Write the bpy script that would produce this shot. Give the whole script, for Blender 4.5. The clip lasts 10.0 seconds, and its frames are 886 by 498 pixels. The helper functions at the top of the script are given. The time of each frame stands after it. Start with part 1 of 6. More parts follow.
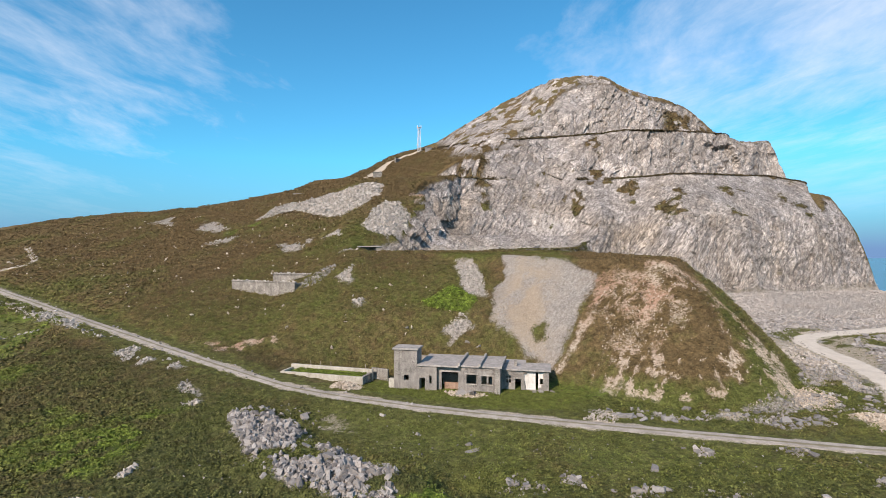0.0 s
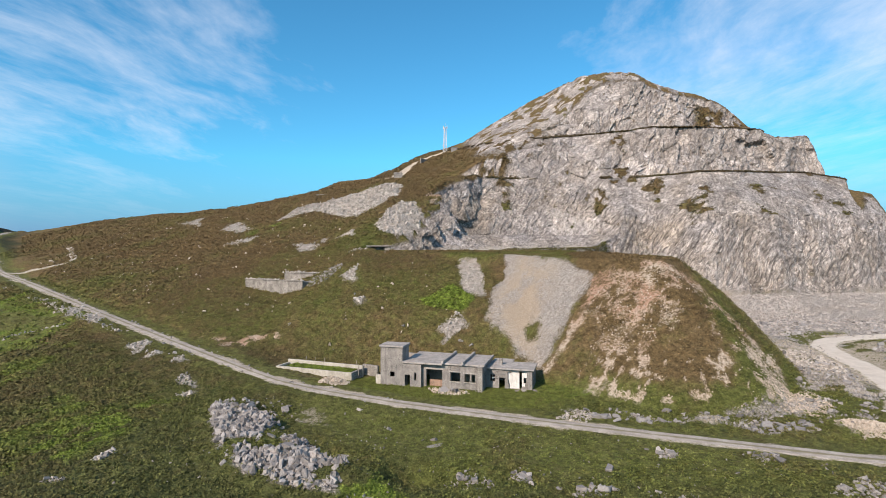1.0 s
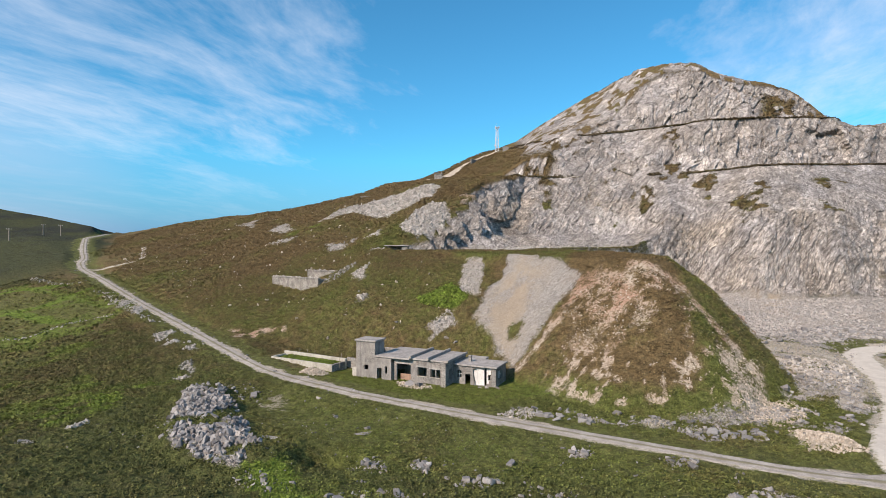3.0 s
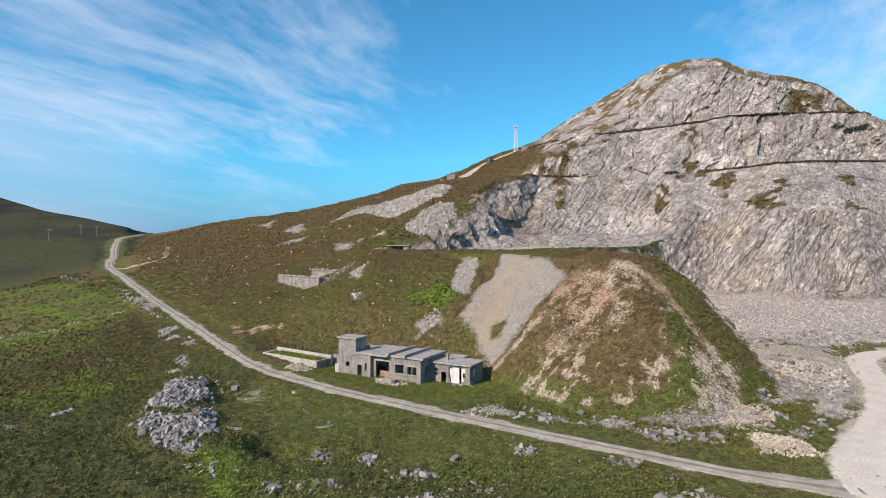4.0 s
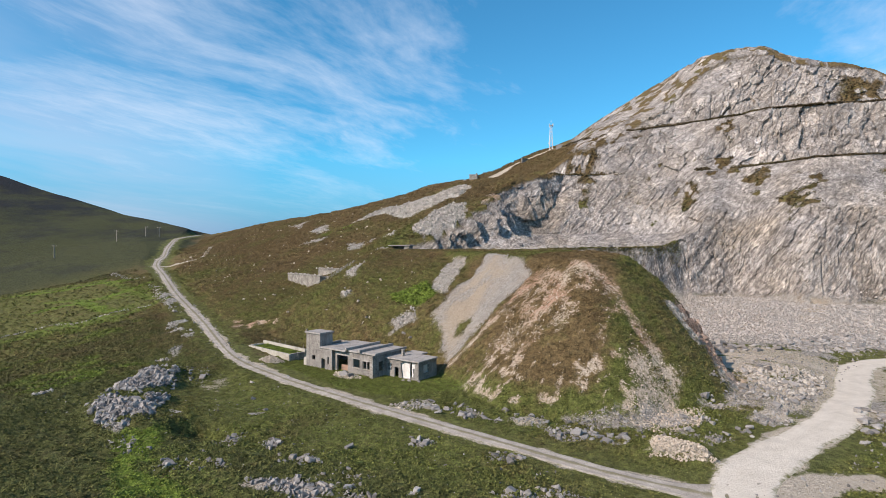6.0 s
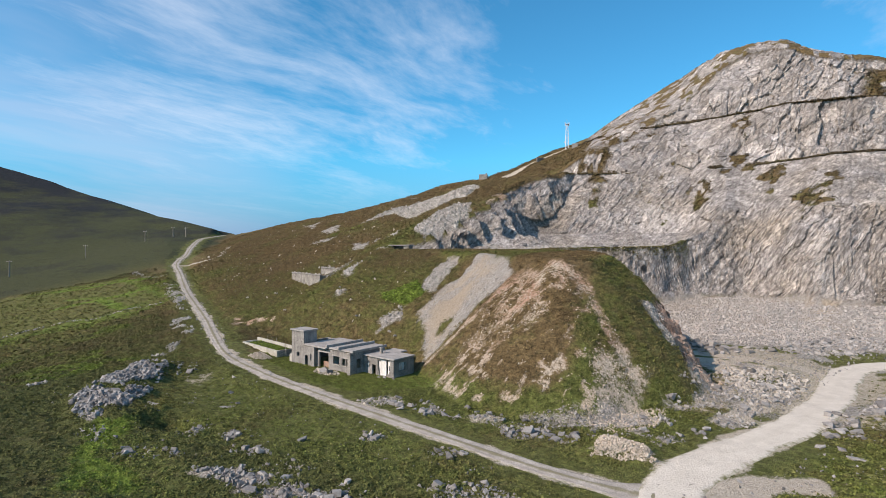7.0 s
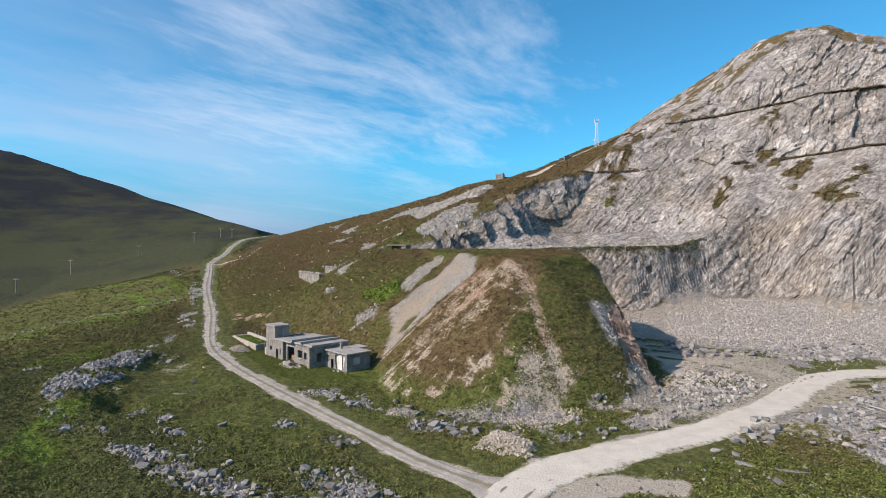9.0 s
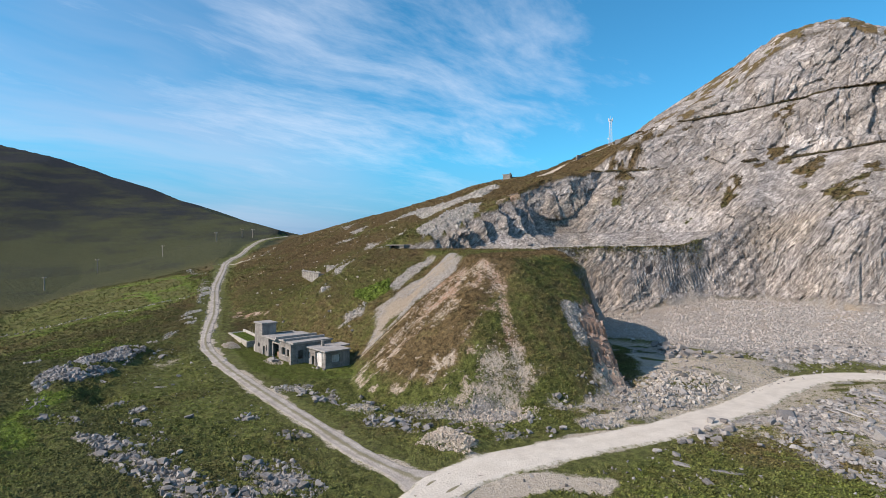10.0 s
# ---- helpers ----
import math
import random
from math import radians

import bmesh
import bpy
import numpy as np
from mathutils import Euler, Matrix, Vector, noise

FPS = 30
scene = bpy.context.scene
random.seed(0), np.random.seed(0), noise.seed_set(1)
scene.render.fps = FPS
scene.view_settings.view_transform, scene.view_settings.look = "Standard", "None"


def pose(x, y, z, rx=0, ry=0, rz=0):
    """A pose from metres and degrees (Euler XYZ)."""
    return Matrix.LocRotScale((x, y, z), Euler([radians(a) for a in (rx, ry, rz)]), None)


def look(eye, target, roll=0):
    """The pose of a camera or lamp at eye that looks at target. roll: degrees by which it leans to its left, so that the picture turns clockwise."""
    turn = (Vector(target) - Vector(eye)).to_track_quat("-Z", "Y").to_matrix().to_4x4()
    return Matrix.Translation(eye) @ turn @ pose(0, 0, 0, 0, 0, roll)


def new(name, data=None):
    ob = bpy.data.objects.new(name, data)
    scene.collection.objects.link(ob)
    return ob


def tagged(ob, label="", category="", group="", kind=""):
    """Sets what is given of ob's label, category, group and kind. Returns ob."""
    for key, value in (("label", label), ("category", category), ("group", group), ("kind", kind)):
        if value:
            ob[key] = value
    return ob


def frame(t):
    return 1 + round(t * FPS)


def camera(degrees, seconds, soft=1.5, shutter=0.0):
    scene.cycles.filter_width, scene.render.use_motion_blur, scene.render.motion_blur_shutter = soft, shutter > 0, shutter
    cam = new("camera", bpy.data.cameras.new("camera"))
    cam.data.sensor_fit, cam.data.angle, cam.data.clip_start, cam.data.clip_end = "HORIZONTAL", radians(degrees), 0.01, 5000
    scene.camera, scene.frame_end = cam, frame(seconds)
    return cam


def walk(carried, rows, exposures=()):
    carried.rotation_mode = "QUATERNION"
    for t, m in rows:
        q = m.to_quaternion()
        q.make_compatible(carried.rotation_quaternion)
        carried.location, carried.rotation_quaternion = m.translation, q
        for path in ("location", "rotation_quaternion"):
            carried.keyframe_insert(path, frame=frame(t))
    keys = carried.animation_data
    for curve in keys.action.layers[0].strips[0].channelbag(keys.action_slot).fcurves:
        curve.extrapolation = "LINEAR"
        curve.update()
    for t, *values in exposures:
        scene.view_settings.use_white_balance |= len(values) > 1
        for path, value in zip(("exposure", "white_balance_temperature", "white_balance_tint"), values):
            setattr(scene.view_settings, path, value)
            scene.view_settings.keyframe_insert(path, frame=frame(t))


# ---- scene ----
cam = camera(79.3, 10.0, soft=0.55)
METRES, EYE, TILT, LEAN, TURN = 95.0, 22.0, 0.0, 0.0, 0.0
ROWS = [
    (0.0, 0.0, 0.0, 0.0, 0.0, 0.0, -0.0),
    (0.5, 0.0465, -0.0062, -0.0003, 2.22, -0.01, -0.02),
    (1.0, 0.0941, -0.011, -0.0004, 4.4, -0.03, -0.03),
    (1.5, 0.1426, -0.0139, -0.0009, 6.77, -0.02, -0.03),
    (2.0, 0.1917, -0.0149, -0.0012, 9.19, -0.02, -0.03),
    (2.5, 0.2414, -0.0138, -0.0014, 11.38, -0.03, -0.03),
    (4.0, 0.3925, 0.0002, -0.0015, 17.05, -0.05, -0.08),
    (4.5, 0.4424, 0.0086, -0.0014, 19.03, -0.06, -0.09),
    (5.0, 0.4922, 0.0186, -0.0012, 20.88, -0.08, -0.1),
    (5.5, 0.542, 0.0303, -0.001, 22.55, -0.09, -0.09),
    (7.0, 0.6874, 0.074, -0.0009, 27.57, -0.12, -0.09),
    (7.5, 0.7348, 0.0916, -0.001, 29.27, -0.12, -0.07),
    (8.0, 0.7802, 0.1097, -0.001, 30.8, -0.12, -0.06),
    (8.5, 0.8267, 0.1296, -0.0009, 32.42, -0.13, -0.05),
    (9.0, 0.8727, 0.1508, -0.0008, 34.0, -0.14, -0.04),
    (9.5, 0.9181, 0.1733, -0.0008, 35.5, -0.15, -0.04),
    (10.0, 0.9625, 0.1969, -0.0008, 37.1, -0.15, -0.04),
]
walk(cam, [(t, pose(0, 0, EYE, TILT, LEAN, TURN) @ pose(METRES * x, METRES * y, METRES * z, 90 + pitch, roll, yaw)) for t, x, y, z, yaw, pitch, roll in ROWS], exposures=[(0.0, 0.17, 7220, 20), (10.0, 0.13, 6980, 19)])

# ---- light ----
SUN_AZ, SUN_EL = 209.0, 35.0
sun_dir = Vector((math.sin(radians(SUN_AZ)) * math.cos(radians(SUN_EL)), math.cos(radians(SUN_AZ)) * math.cos(radians(SUN_EL)), math.sin(radians(SUN_EL))))
sun_data = bpy.data.lights.new("sun", "SUN")
sun_data.energy, sun_data.angle, sun_data.color = 5.2, radians(0.53), (1.0, 0.895, 0.765)
sun = new("sun", sun_data)
sun.matrix_world = look(sun_dir * 500, (0, 0, 0))


def tree(owner):
    owner.use_nodes = True
    owner.node_tree.nodes.clear()
    return owner.node_tree


class Net:
    """Short-hand for building node trees."""

    def __init__(self, owner):
        self.t = tree(owner)

    def n(self, kind, **props):
        node = self.t.nodes.new(kind)
        ins = props.pop("ins", {})
        for key, value in props.items():
            setattr(node, key, value)
        for key, value in ins.items():
            self.put(node.inputs[key], value)
        return node

    def put(self, socket, value):
        if isinstance(value, bpy.types.NodeSocket):
            self.t.links.new(value, socket)
        elif isinstance(value, (tuple, list)) and socket.type == "RGBA" and len(value) == 3:
            socket.default_value = (*value, 1)
        else:
            socket.default_value = value

    def math(self, op, a, b=0.0, c=0.0, clamp=False):
        node = self.n("ShaderNodeMath", operation=op, use_clamp=clamp)
        for i, v in enumerate((a, b, c)):
            self.put(node.inputs[i], v)
        return node.outputs[0]

    def mix(self, f, a, b, kind="MIX"):
        node = self.n("ShaderNodeMix", data_type="RGBA", blend_type=kind)
        for i, v in ((0, f), (6, a), (7, b)):
            self.put(node.inputs[i], v)
        return node.outputs[2]

    def mixf(self, f, a, b):
        node = self.n("ShaderNodeMix", data_type="FLOAT")
        for i, v in ((0, f), (2, a), (3, b)):
            self.put(node.inputs[i], v)
        return node.outputs[0]

    def noise(self, vec, scale, detail=4.0, rough=0.55, out=0, dist=0.0):
        return self.n("ShaderNodeTexNoise", ins={"Vector": vec, "Scale": scale, "Detail": detail, "Roughness": rough, "Distortion": dist}).outputs[out]

    def voro(self, vec, scale, feature="F1", out="Distance", rnd=1.0):
        return self.n("ShaderNodeTexVoronoi", feature=feature, ins={"Vector": vec, "Scale": scale, "Randomness": rnd}).outputs[out]

    def ramp(self, f, stops):
        node = self.n("ShaderNodeValToRGB")
        el = node.color_ramp.elements
        while len(el) < len(stops):
            el.new(0.5)
        for e, (p, c) in zip(el, stops):
            e.position, e.color = p, ((*c, 1) if isinstance(c, (tuple, list)) else (c, c, c, 1))
        self.put(node.inputs[0], f)
        return node.outputs[0]

    def remap(self, f, a, b, c=0.0, d=1.0):
        node = self.n("ShaderNodeMapRange")
        for i, v in enumerate((f, a, b, c, d)):
            self.put(node.inputs[i], v)
        return node.outputs[0]

    def scaled(self, vec, loc=(0, 0, 0), rot=(0, 0, 0), sc=(1, 1, 1)):
        return self.n("ShaderNodeMapping", ins={"Vector": vec, "Location": loc, "Rotation": [radians(a) for a in rot], "Scale": sc}).outputs[0]

    def attr(self, name, out="Fac"):
        return self.n("ShaderNodeAttribute", attribute_name=name).outputs[out]

    def surface(self, color, rough, bump=None, strength=0.5, distance=0.1, metal=0.0, spec=0.3, **more):
        b = self.n("ShaderNodeBsdfPrincipled", ins={"Base Color": color, "Roughness": rough, "Metallic": metal, "Specular IOR Level": spec, **more})
        if bump is not None:
            self.put(b.inputs["Normal"], self.n("ShaderNodeBump", ins={"Height": bump, "Strength": strength, "Distance": distance}).outputs[0])
        self.n("ShaderNodeOutputMaterial", ins={"Surface": b.outputs[0]})


def material(name):
    m = bpy.data.materials.new(name)
    return m, Net(m)


world = bpy.data.worlds.new("sky")
scene.world = world
w = Net(world)
sky = w.n("ShaderNodeTexSky", sky_type="NISHITA", sun_disc=False, sun_elevation=radians(SUN_EL), sun_rotation=radians(SUN_AZ), altitude=200, air_density=1.0, dust_density=0.6, ozone_density=2.0)
gen = w.n("ShaderNodeTexCoord").outputs["Generated"]
sep = w.n("ShaderNodeSeparateXYZ", ins={0: gen})
# high cloud: the direction is cast on a flat layer, so that the wisps shrink towards the horizon
up = w.math("MAXIMUM", w.math("ADD", sep.outputs[2], 0.10), 0.04)
layer = w.n("ShaderNodeCombineXYZ", ins={0: w.math("DIVIDE", sep.outputs[0], up), 1: w.math("DIVIDE", sep.outputs[1], up)}).outputs[0]
flow = w.n("ShaderNodeVectorMath", operation="ADD", ins={0: layer, 1: w.n("ShaderNodeVectorMath", operation="SCALE", ins={0: w.noise(layer, 0.6, 3, 0.5, out=1), "Scale": 0.9}).outputs[0]}).outputs[0]
streak = w.scaled(flow, rot=(0, 0, 32), sc=(1.0, 0.30, 1.0))
veil = w.noise(w.scaled(layer, loc=(0.7, 0.4, 0)), 0.42, 3, 0.5)
unit = w.n("ShaderNodeVectorMath", operation="NORMALIZE", ins={0: gen}).outputs[0]
banks = 0.0
# last two banks: unseen cloud behind and overhead, added to whiten the fill light
for toward, near_, far_, much in (((-0.62, 0.70, 0.345), 0.87, 0.985, 1.2), ((0.51, 0.82, 0.25), 0.88, 0.985, 1.3), ((-0.262, 0.95, 0.155), 0.9975, 0.9997, 1.2), ((-0.4, -0.72, 0.57), 0.15, 0.95, 1.7), ((0.0, -0.35, 0.94), 0.3, 0.85, 1.4)):
    banks = w.math("MAXIMUM", banks, w.remap(w.n("ShaderNodeVectorMath", operation="DOT_PRODUCT", ins={0: unit, 1: toward}).outputs["Value"], near_, far_, 0.0, much))
veil = w.math("ADD", w.math("MULTIPLY", veil, 0.55), w.math("MULTIPLY", banks, 0.26))

fine = w.noise(streak, 2.1, 9, 0.66)
ripple = w.noise(w.scaled(layer, rot=(0, 0, -24), sc=(1.0, 0.55, 1.0)), 9.0, 4, 0.6)
cloud = w.math("ADD", fine, w.math("MULTIPLY", w.math("SUBTRACT", veil, 0.5), 1.5))
cloud = w.math("ADD", cloud, w.math("MULTIPLY", w.math("SUBTRACT", ripple, 0.5), 0.22))
cloud = w.math("POWER", w.remap(cloud, 0.46, 0.82), 1.15)
cloud = w.math("MULTIPLY", cloud, w.remap(sep.outputs[2], 0.03, 0.19), clamp=True)
tint = w.mix(1.0, sky.outputs[0], (0.24, 0.99, 1.22), "MULTIPLY")
haze = w.remap(sep.outputs[2], 0.0, 0.16, 0.9, 0.0)
tint = w.mix(haze, tint, (1.05, 1.90, 4.15))
low_bank = w.remap(w.n("ShaderNodeVectorMath", operation="DOT_PRODUCT", ins={0: unit, 1: (-0.905, 0.40, 0.12)}).outputs["Value"], 0.91, 0.985)
low_bank = w.math("MULTIPLY", low_bank, w.remap(w.noise(streak, 0.8, 5, 0.6), 0.35, 0.6, 0.06, 0.38))
tint = w.mix(low_bank, tint, (4.4, 4.9, 6.2))
white = w.mix(w.math("MULTIPLY", cloud, 0.56), tint, (5.6, 6.6, 7.7))
w.n("ShaderNodeOutputWorld", ins={"Surface": w.n("ShaderNodeBackground", ins={"Color": white, "Strength": 0.138}).outputs[0]})


# ---- numbers and noise for the land ----
def hashed(ix, iy, seed):
    h = (ix.astype(np.int64) * 374761393 + iy.astype(np.int64) * 668265263 + seed * 974711) & 0xFFFFFFFF
    h = ((h ^ (h >> 13)) * 1274126177) & 0xFFFFFFFF
    return ((h ^ (h >> 16)) & 0xFFFFFF) / float(0xFFFFFF)


def vnoise(x, y, seed=0):
    ix, iy = np.floor(x), np.floor(y)
    fx, fy = x - ix, y - iy
    fx, fy = fx * fx * (3 - 2 * fx), fy * fy * (3 - 2 * fy)
    a, b = hashed(ix, iy, seed), hashed(ix + 1, iy, seed)
    c, d = hashed(ix, iy + 1, seed), hashed(ix + 1, iy + 1, seed)
    return (a + (b - a) * fx) * (1 - fy) + (c + (d - c) * fx) * fy - 0.5


def fbm(x, y, scale, octaves=4, seed=0, gain=0.5):
    out, amp, f = 0.0, 1.0, 1.0 / scale
    for k in range(octaves):
        out = out + amp * vnoise(x * f + 17.3 * k, y * f - 9.1 * k, seed + k)
        amp, f = amp * gain, f * 2.03
    return out


def smooth(v, a, b):
    t = np.clip((v - a) / (b - a), 0, 1)
    return t * t * (3 - 2 * t)


def along(x, y, line):
    """Distance to a polyline of (x, y, z ...) points, the value z at the nearest place, and the arc length there."""
    best, val, arc, run = np.full(np.shape(x), 1e9), np.zeros(np.shape(x)), np.zeros(np.shape(x)), 0.0
    for p, q in zip(line[:-1], line[1:]):
        dx, dy = q[0] - p[0], q[1] - p[1]
        ln = math.hypot(dx, dy)
        t = np.clip(((x - p[0]) * dx + (y - p[1]) * dy) / (ln * ln), 0, 1)
        d = np.hypot(x - p[0] - t * dx, y - p[1] - t * dy)
        near = d < best
        best = np.where(near, d, best)
        if len(p) > 2:
            val = np.where(near, p[2] + t * (q[2] - p[2]), val)
        arc = np.where(near, run + t * ln, arc)
        run += ln
    return best, val, arc


def inside(x, y, poly):
    """Signed distance to a polygon in plan: negative within."""
    d = along(x, y, list(poly) + [poly[0]])[0]
    odd = np.zeros(np.shape(x), bool)
    for p, q in zip(poly, list(poly[1:]) + [poly[0]]):
        cross = (p[1] > y) != (q[1] > y)
        odd ^= cross & (x < (q[0] - p[0]) * (y - p[1]) / ((q[1] - p[1]) or 1e-9) + p[0])
    return np.where(odd, -d, d)


def smin(a, b, k):
    h = np.clip(0.5 + 0.5 * (b - a) / k, 0, 1)
    return b + (a - b) * h - k * h * (1 - h)


def curve(v, pts):
    return np.interp(v, [p[0] for p in pts], [p[1] for p in pts])


# ---- plan of the land ----
ROAD = [(-262, 285, 31), (-240, 256, 29), (-229, 238, 27.3), (-212, 221, 25.0), (-191, 201, 21.0), (-172, 184, 17.5), (-162, 173, 15.6), (-146, 160, 13.8), (-123, 145, 11.6), (-90, 123, 8.1), (-70, 111, 5.6), (-52, 100.5, 3.3),
        (-24, 82.5, 0.7), (-4.4, 74.6, 0.0), (16, 68.6, -0.3), (35, 63.5, -0.5), (49, 59.8, -0.6), (58, 58.6, -0.6), (64, 59, -0.6)]
SIDE = [(112, -12, -1.7), (100, 5, -1.5), (86, 26, -1.2), (74, 40, -0.9), (64, 50.5, -0.7), (61, 58, -0.6), (62.5, 66, -0.5), (67, 75, -0.4), (74, 88, -0.3), (79.5, 103, -0.3), (83, 118, -0.3), (88.5, 131, -0.3), (98, 138.5, -0.3), (112, 143, -0.2), (135, 150, 0.2), (180, 158, 0.5)]
RIDGE = [(-250, 272, 32), (-300, 285, 38), (-355, 287, 48), (-448, 282, 70), (-534, 259, 96), (-598, 229, 121), (-669, 194, 139), (-800, 120, 175), (-1000, -40, 190)]
PIT = [(52, 108), (50, 116), (44, 128), (36, 141), (25, 151), (20, 164), (28, 173), (42, 178), (50, 186), (58, 197), (72, 206), (84, 197), (90, 194), (116, 195), (150, 204), (178, 212), (210, 212), (400, 212), (400, 20), (70, 20), (62, 100)]
COVE = [(-28, 141), (-19, 146), (-11, 149), (-11, 157), (-10, 162), (-9.5, 168), (-8, 173), (-4.5, 180), (-2.5, 187), (-2, 195), (-1, 205), (4, 211), (10, 215), (24, 219), (37, 221), (48, 221), (57, 218), (60, 208), (60, 120), (20, 120), (0, 132)]
PLAT = [(-16, 140), (-2, 135), (8, 129), (19, 119), (34, 105), (41, 99), (44.5, 101), (46, 112), (42, 126), (34, 140), (22, 149), (0, 150)]
CREST = [(-400, 300, 33), (-205, 280, 30.5), (-158, 258, 38), (-128, 236, 38), (-105, 221, 38.5), (-85, 221, 42.3), (-68, 222, 47.5), (-61, 232, 47.8), (-50, 255, 54.5), (-41, 294, 66.5), (-33, 318, 76), (-24, 321, 79.5), (-14, 320, 82), (-4, 329, 89), (8, 331, 97.5), (20, 331, 104),
         (32, 333, 111), (44, 331, 116), (56, 322, 120), (66, 314, 121.5), (76, 310, 122.3), (84, 307, 121.5), (92, 303, 119.3), (100, 299, 113), (110, 295.5, 107), (120, 293.5, 104.3), (132, 292, 101), (141, 290, 91), (150, 290, 80.5),
         (164.5, 288, 79), (167, 288, 66), (169, 288, 52), (178, 287, 49.5), (180.5, 287, 44), (184.5, 286, 35), (189, 286, 22), (193, 286, 8), (200, 286, -20), (220, 286, -40)]
HILL = [(-262, 290), (-200, 228), (-156, 174), (-88, 124), (-52, 106), (-32, 100), (-10, 97), (8, 94), (20, 91), (420, 91), (420, 500), (-262, 500)]
BENCH_A = [(-40, 268), (-10, 257), (10, 251), (25, 247), (40, 242.5), (60, 242.5), (72, 242.5), (80, 245), (92, 247.5), (110, 249), (160, 259), (200, 266)]
BENCH_B = [(-30, 322), (-14, 318), (-6, 309), (5, 291), (19, 273), (30, 269), (54, 269.5), (90, 272), (110, 276), (150, 284), (172, 292), (200, 301)]


def land(x, y):
    """Height of the land, and how far it is cut rock."""
    s = -0.836 * (x + 24) + 0.549 * (y - 83)
    d = 0.549 * (x + 24) + 0.836 * (y - 83)
    big = fbm(x, y, 60, 4, 3)
    low = 0.5 + 0.1 * np.maximum(s, 0) * smooth(s, -20, 30)
    valley = smooth(s, -25, 45)
    up = np.maximum(-inside(x, y, HILL), 0)
    mild = curve(up, [(0, 0), (30, 9.5), (400, 153)])
    sharp = curve(up, [(0, 0), (4, 3.6), (10, 9), (26, 17), (44, 22), (400, 150)])
    k = smooth(x, -42, -20)
    foot = mild * (1 - k) + sharp * k
    below = -0.22 * np.minimum(np.maximum(-d - 3, 0), 75) * valley
    floor = -0.7 + 0.65 * smooth(y, 72, 84) + 0.8 * (1 - smooth(x, -26, -10)) + 0.9 * fbm(x, y, 18, 4, 5) * smooth(np.abs(y - 84), 8, 20)
    east = smooth(x, -40, -12)
    base = (low + below) * (1 - east) + floor * east + foot + big * 1.6 * smooth(up, 5, 40)
    # the mountain rises behind the hillside
    bump = 85 * np.exp(-(((x - 88) / np.where(x < 88, 74, 62)) ** 2 + ((y - 310) / 70) ** 2))
    natural = base + bump
    out_x = x + 0.5 * np.clip(250 - y, 0, 60) * smooth(x, 140, 162)
    crest_y, crest_z = np.interp(out_x, [p[0] for p in CREST], [p[1] for p in CREST]), np.interp(out_x, [p[0] for p in CREST], [p[2] for p in CREST])
    tent = crest_z - curve(x, [(-100, 0.05), (-64, 0.22), (-40, 0.36), (-10, 0.43), (10, 0.43), (30, 0.5), (60, 0.62), (130, 0.55), (142, 0.5), (150, 0.28), (166, 0.1)]) * np.maximum(crest_y - y, 0) + 1.0 * fbm(x, y, 14, 4, 11)
    tent = np.where(y < 245, np.maximum(tent, 0.4), tent)
    tent = np.where(x < 30, np.maximum(tent, np.minimum(base, 52.5)), tent)
    natural = smin(natural, np.where((y > 190) | (x > 140), tent, natural + 20), 2.0)
    natural = natural - 0.95 * np.maximum(y - crest_y, 0)
    natural = np.minimum(natural, 0.4 + 1.5 * np.maximum(y - 128, 0) + 100 * (1 - smooth(x, 43, 49)))
    # quarry cuts
    w1, w2 = 5 * fbm(x, y, 22, 3, 21), 2.2 * fbm(x, y, 7, 3, 22)
    dp = np.maximum(inside(x, y, PIT) + 0.6 * w1 + 0.5 * w2, 0)
    pit = 0.5 + 5.5 * smooth(y, 158, 200) * smooth(x, 20, 50) + curve(dp, [(0, 0), (2.5, 3), (5, 14), (8, 22), (13.5, 29), (44, 53), (58, 84), (200, 350)])
    dc = inside(x, y, COVE) + 0.4 * w1 + 0.6 * w2
    ribs = ((y + 0.25 * x) / 8.5) % 1.0 - 0.5
    dc = dc + 7.0 * ribs * (1 - smooth(x, 6, 14)) * smooth(y, 150, 158) * (1 - smooth(y, 196, 204))
    steep = 1.05 + 0.75 * (1 - smooth(x, 0, 8))
    cove = 21.2 + 1.5 * smooth(y, 150, 215) + 4.8 * smooth(dc, -12, 0.5) * smooth(y, 160, 182) + np.maximum(dc, 0) * steep
    ya = y - curve(x, BENCH_A) + 0.5 * w2
    yb = y - curve(x, BENCH_B) + 0.5 * w2
    terr_a = 50.5 + curve(x, [(-10, 4), (15, 3.5), (40, 2.5), (75, 3), (100, 4), (150, 4.5), (168, 1)]) + 2.5 * np.maximum(ya, 0)
    terr_b = curve(x, [(-14, 80), (5, 78), (19, 76), (40, 77), (60, 78.2), (90, 79), (130, 79), (150, 78), (172, 76)]) + 1.7 * np.maximum(yb, 0)
    z = natural
    cuts = np.minimum(np.minimum(pit, cove), np.minimum(np.where(x > -30, terr_a + 26 * smooth(-x, 8, 30), 1e3), np.where(x > -16, terr_b, 1e3)))
    rock = smooth(natural - cuts, 0.0, 3.0)
    tread = (np.abs(cuts - np.where(ya < 0.4, terr_a, terr_b)) < 0.05) & (np.where(ya < 0.4, ya, yb) < 0.4) & (natural > cuts) & (x > -12)
    z = np.minimum(natural, cuts)
    # tipped spoil in front of the bench
    dm = np.maximum(inside(x, y, PLAT) + 0.35 * w1 + 0.25 * w2, 0)
    flank = smooth(x + 0.4 * (y - 100), 41, 50)
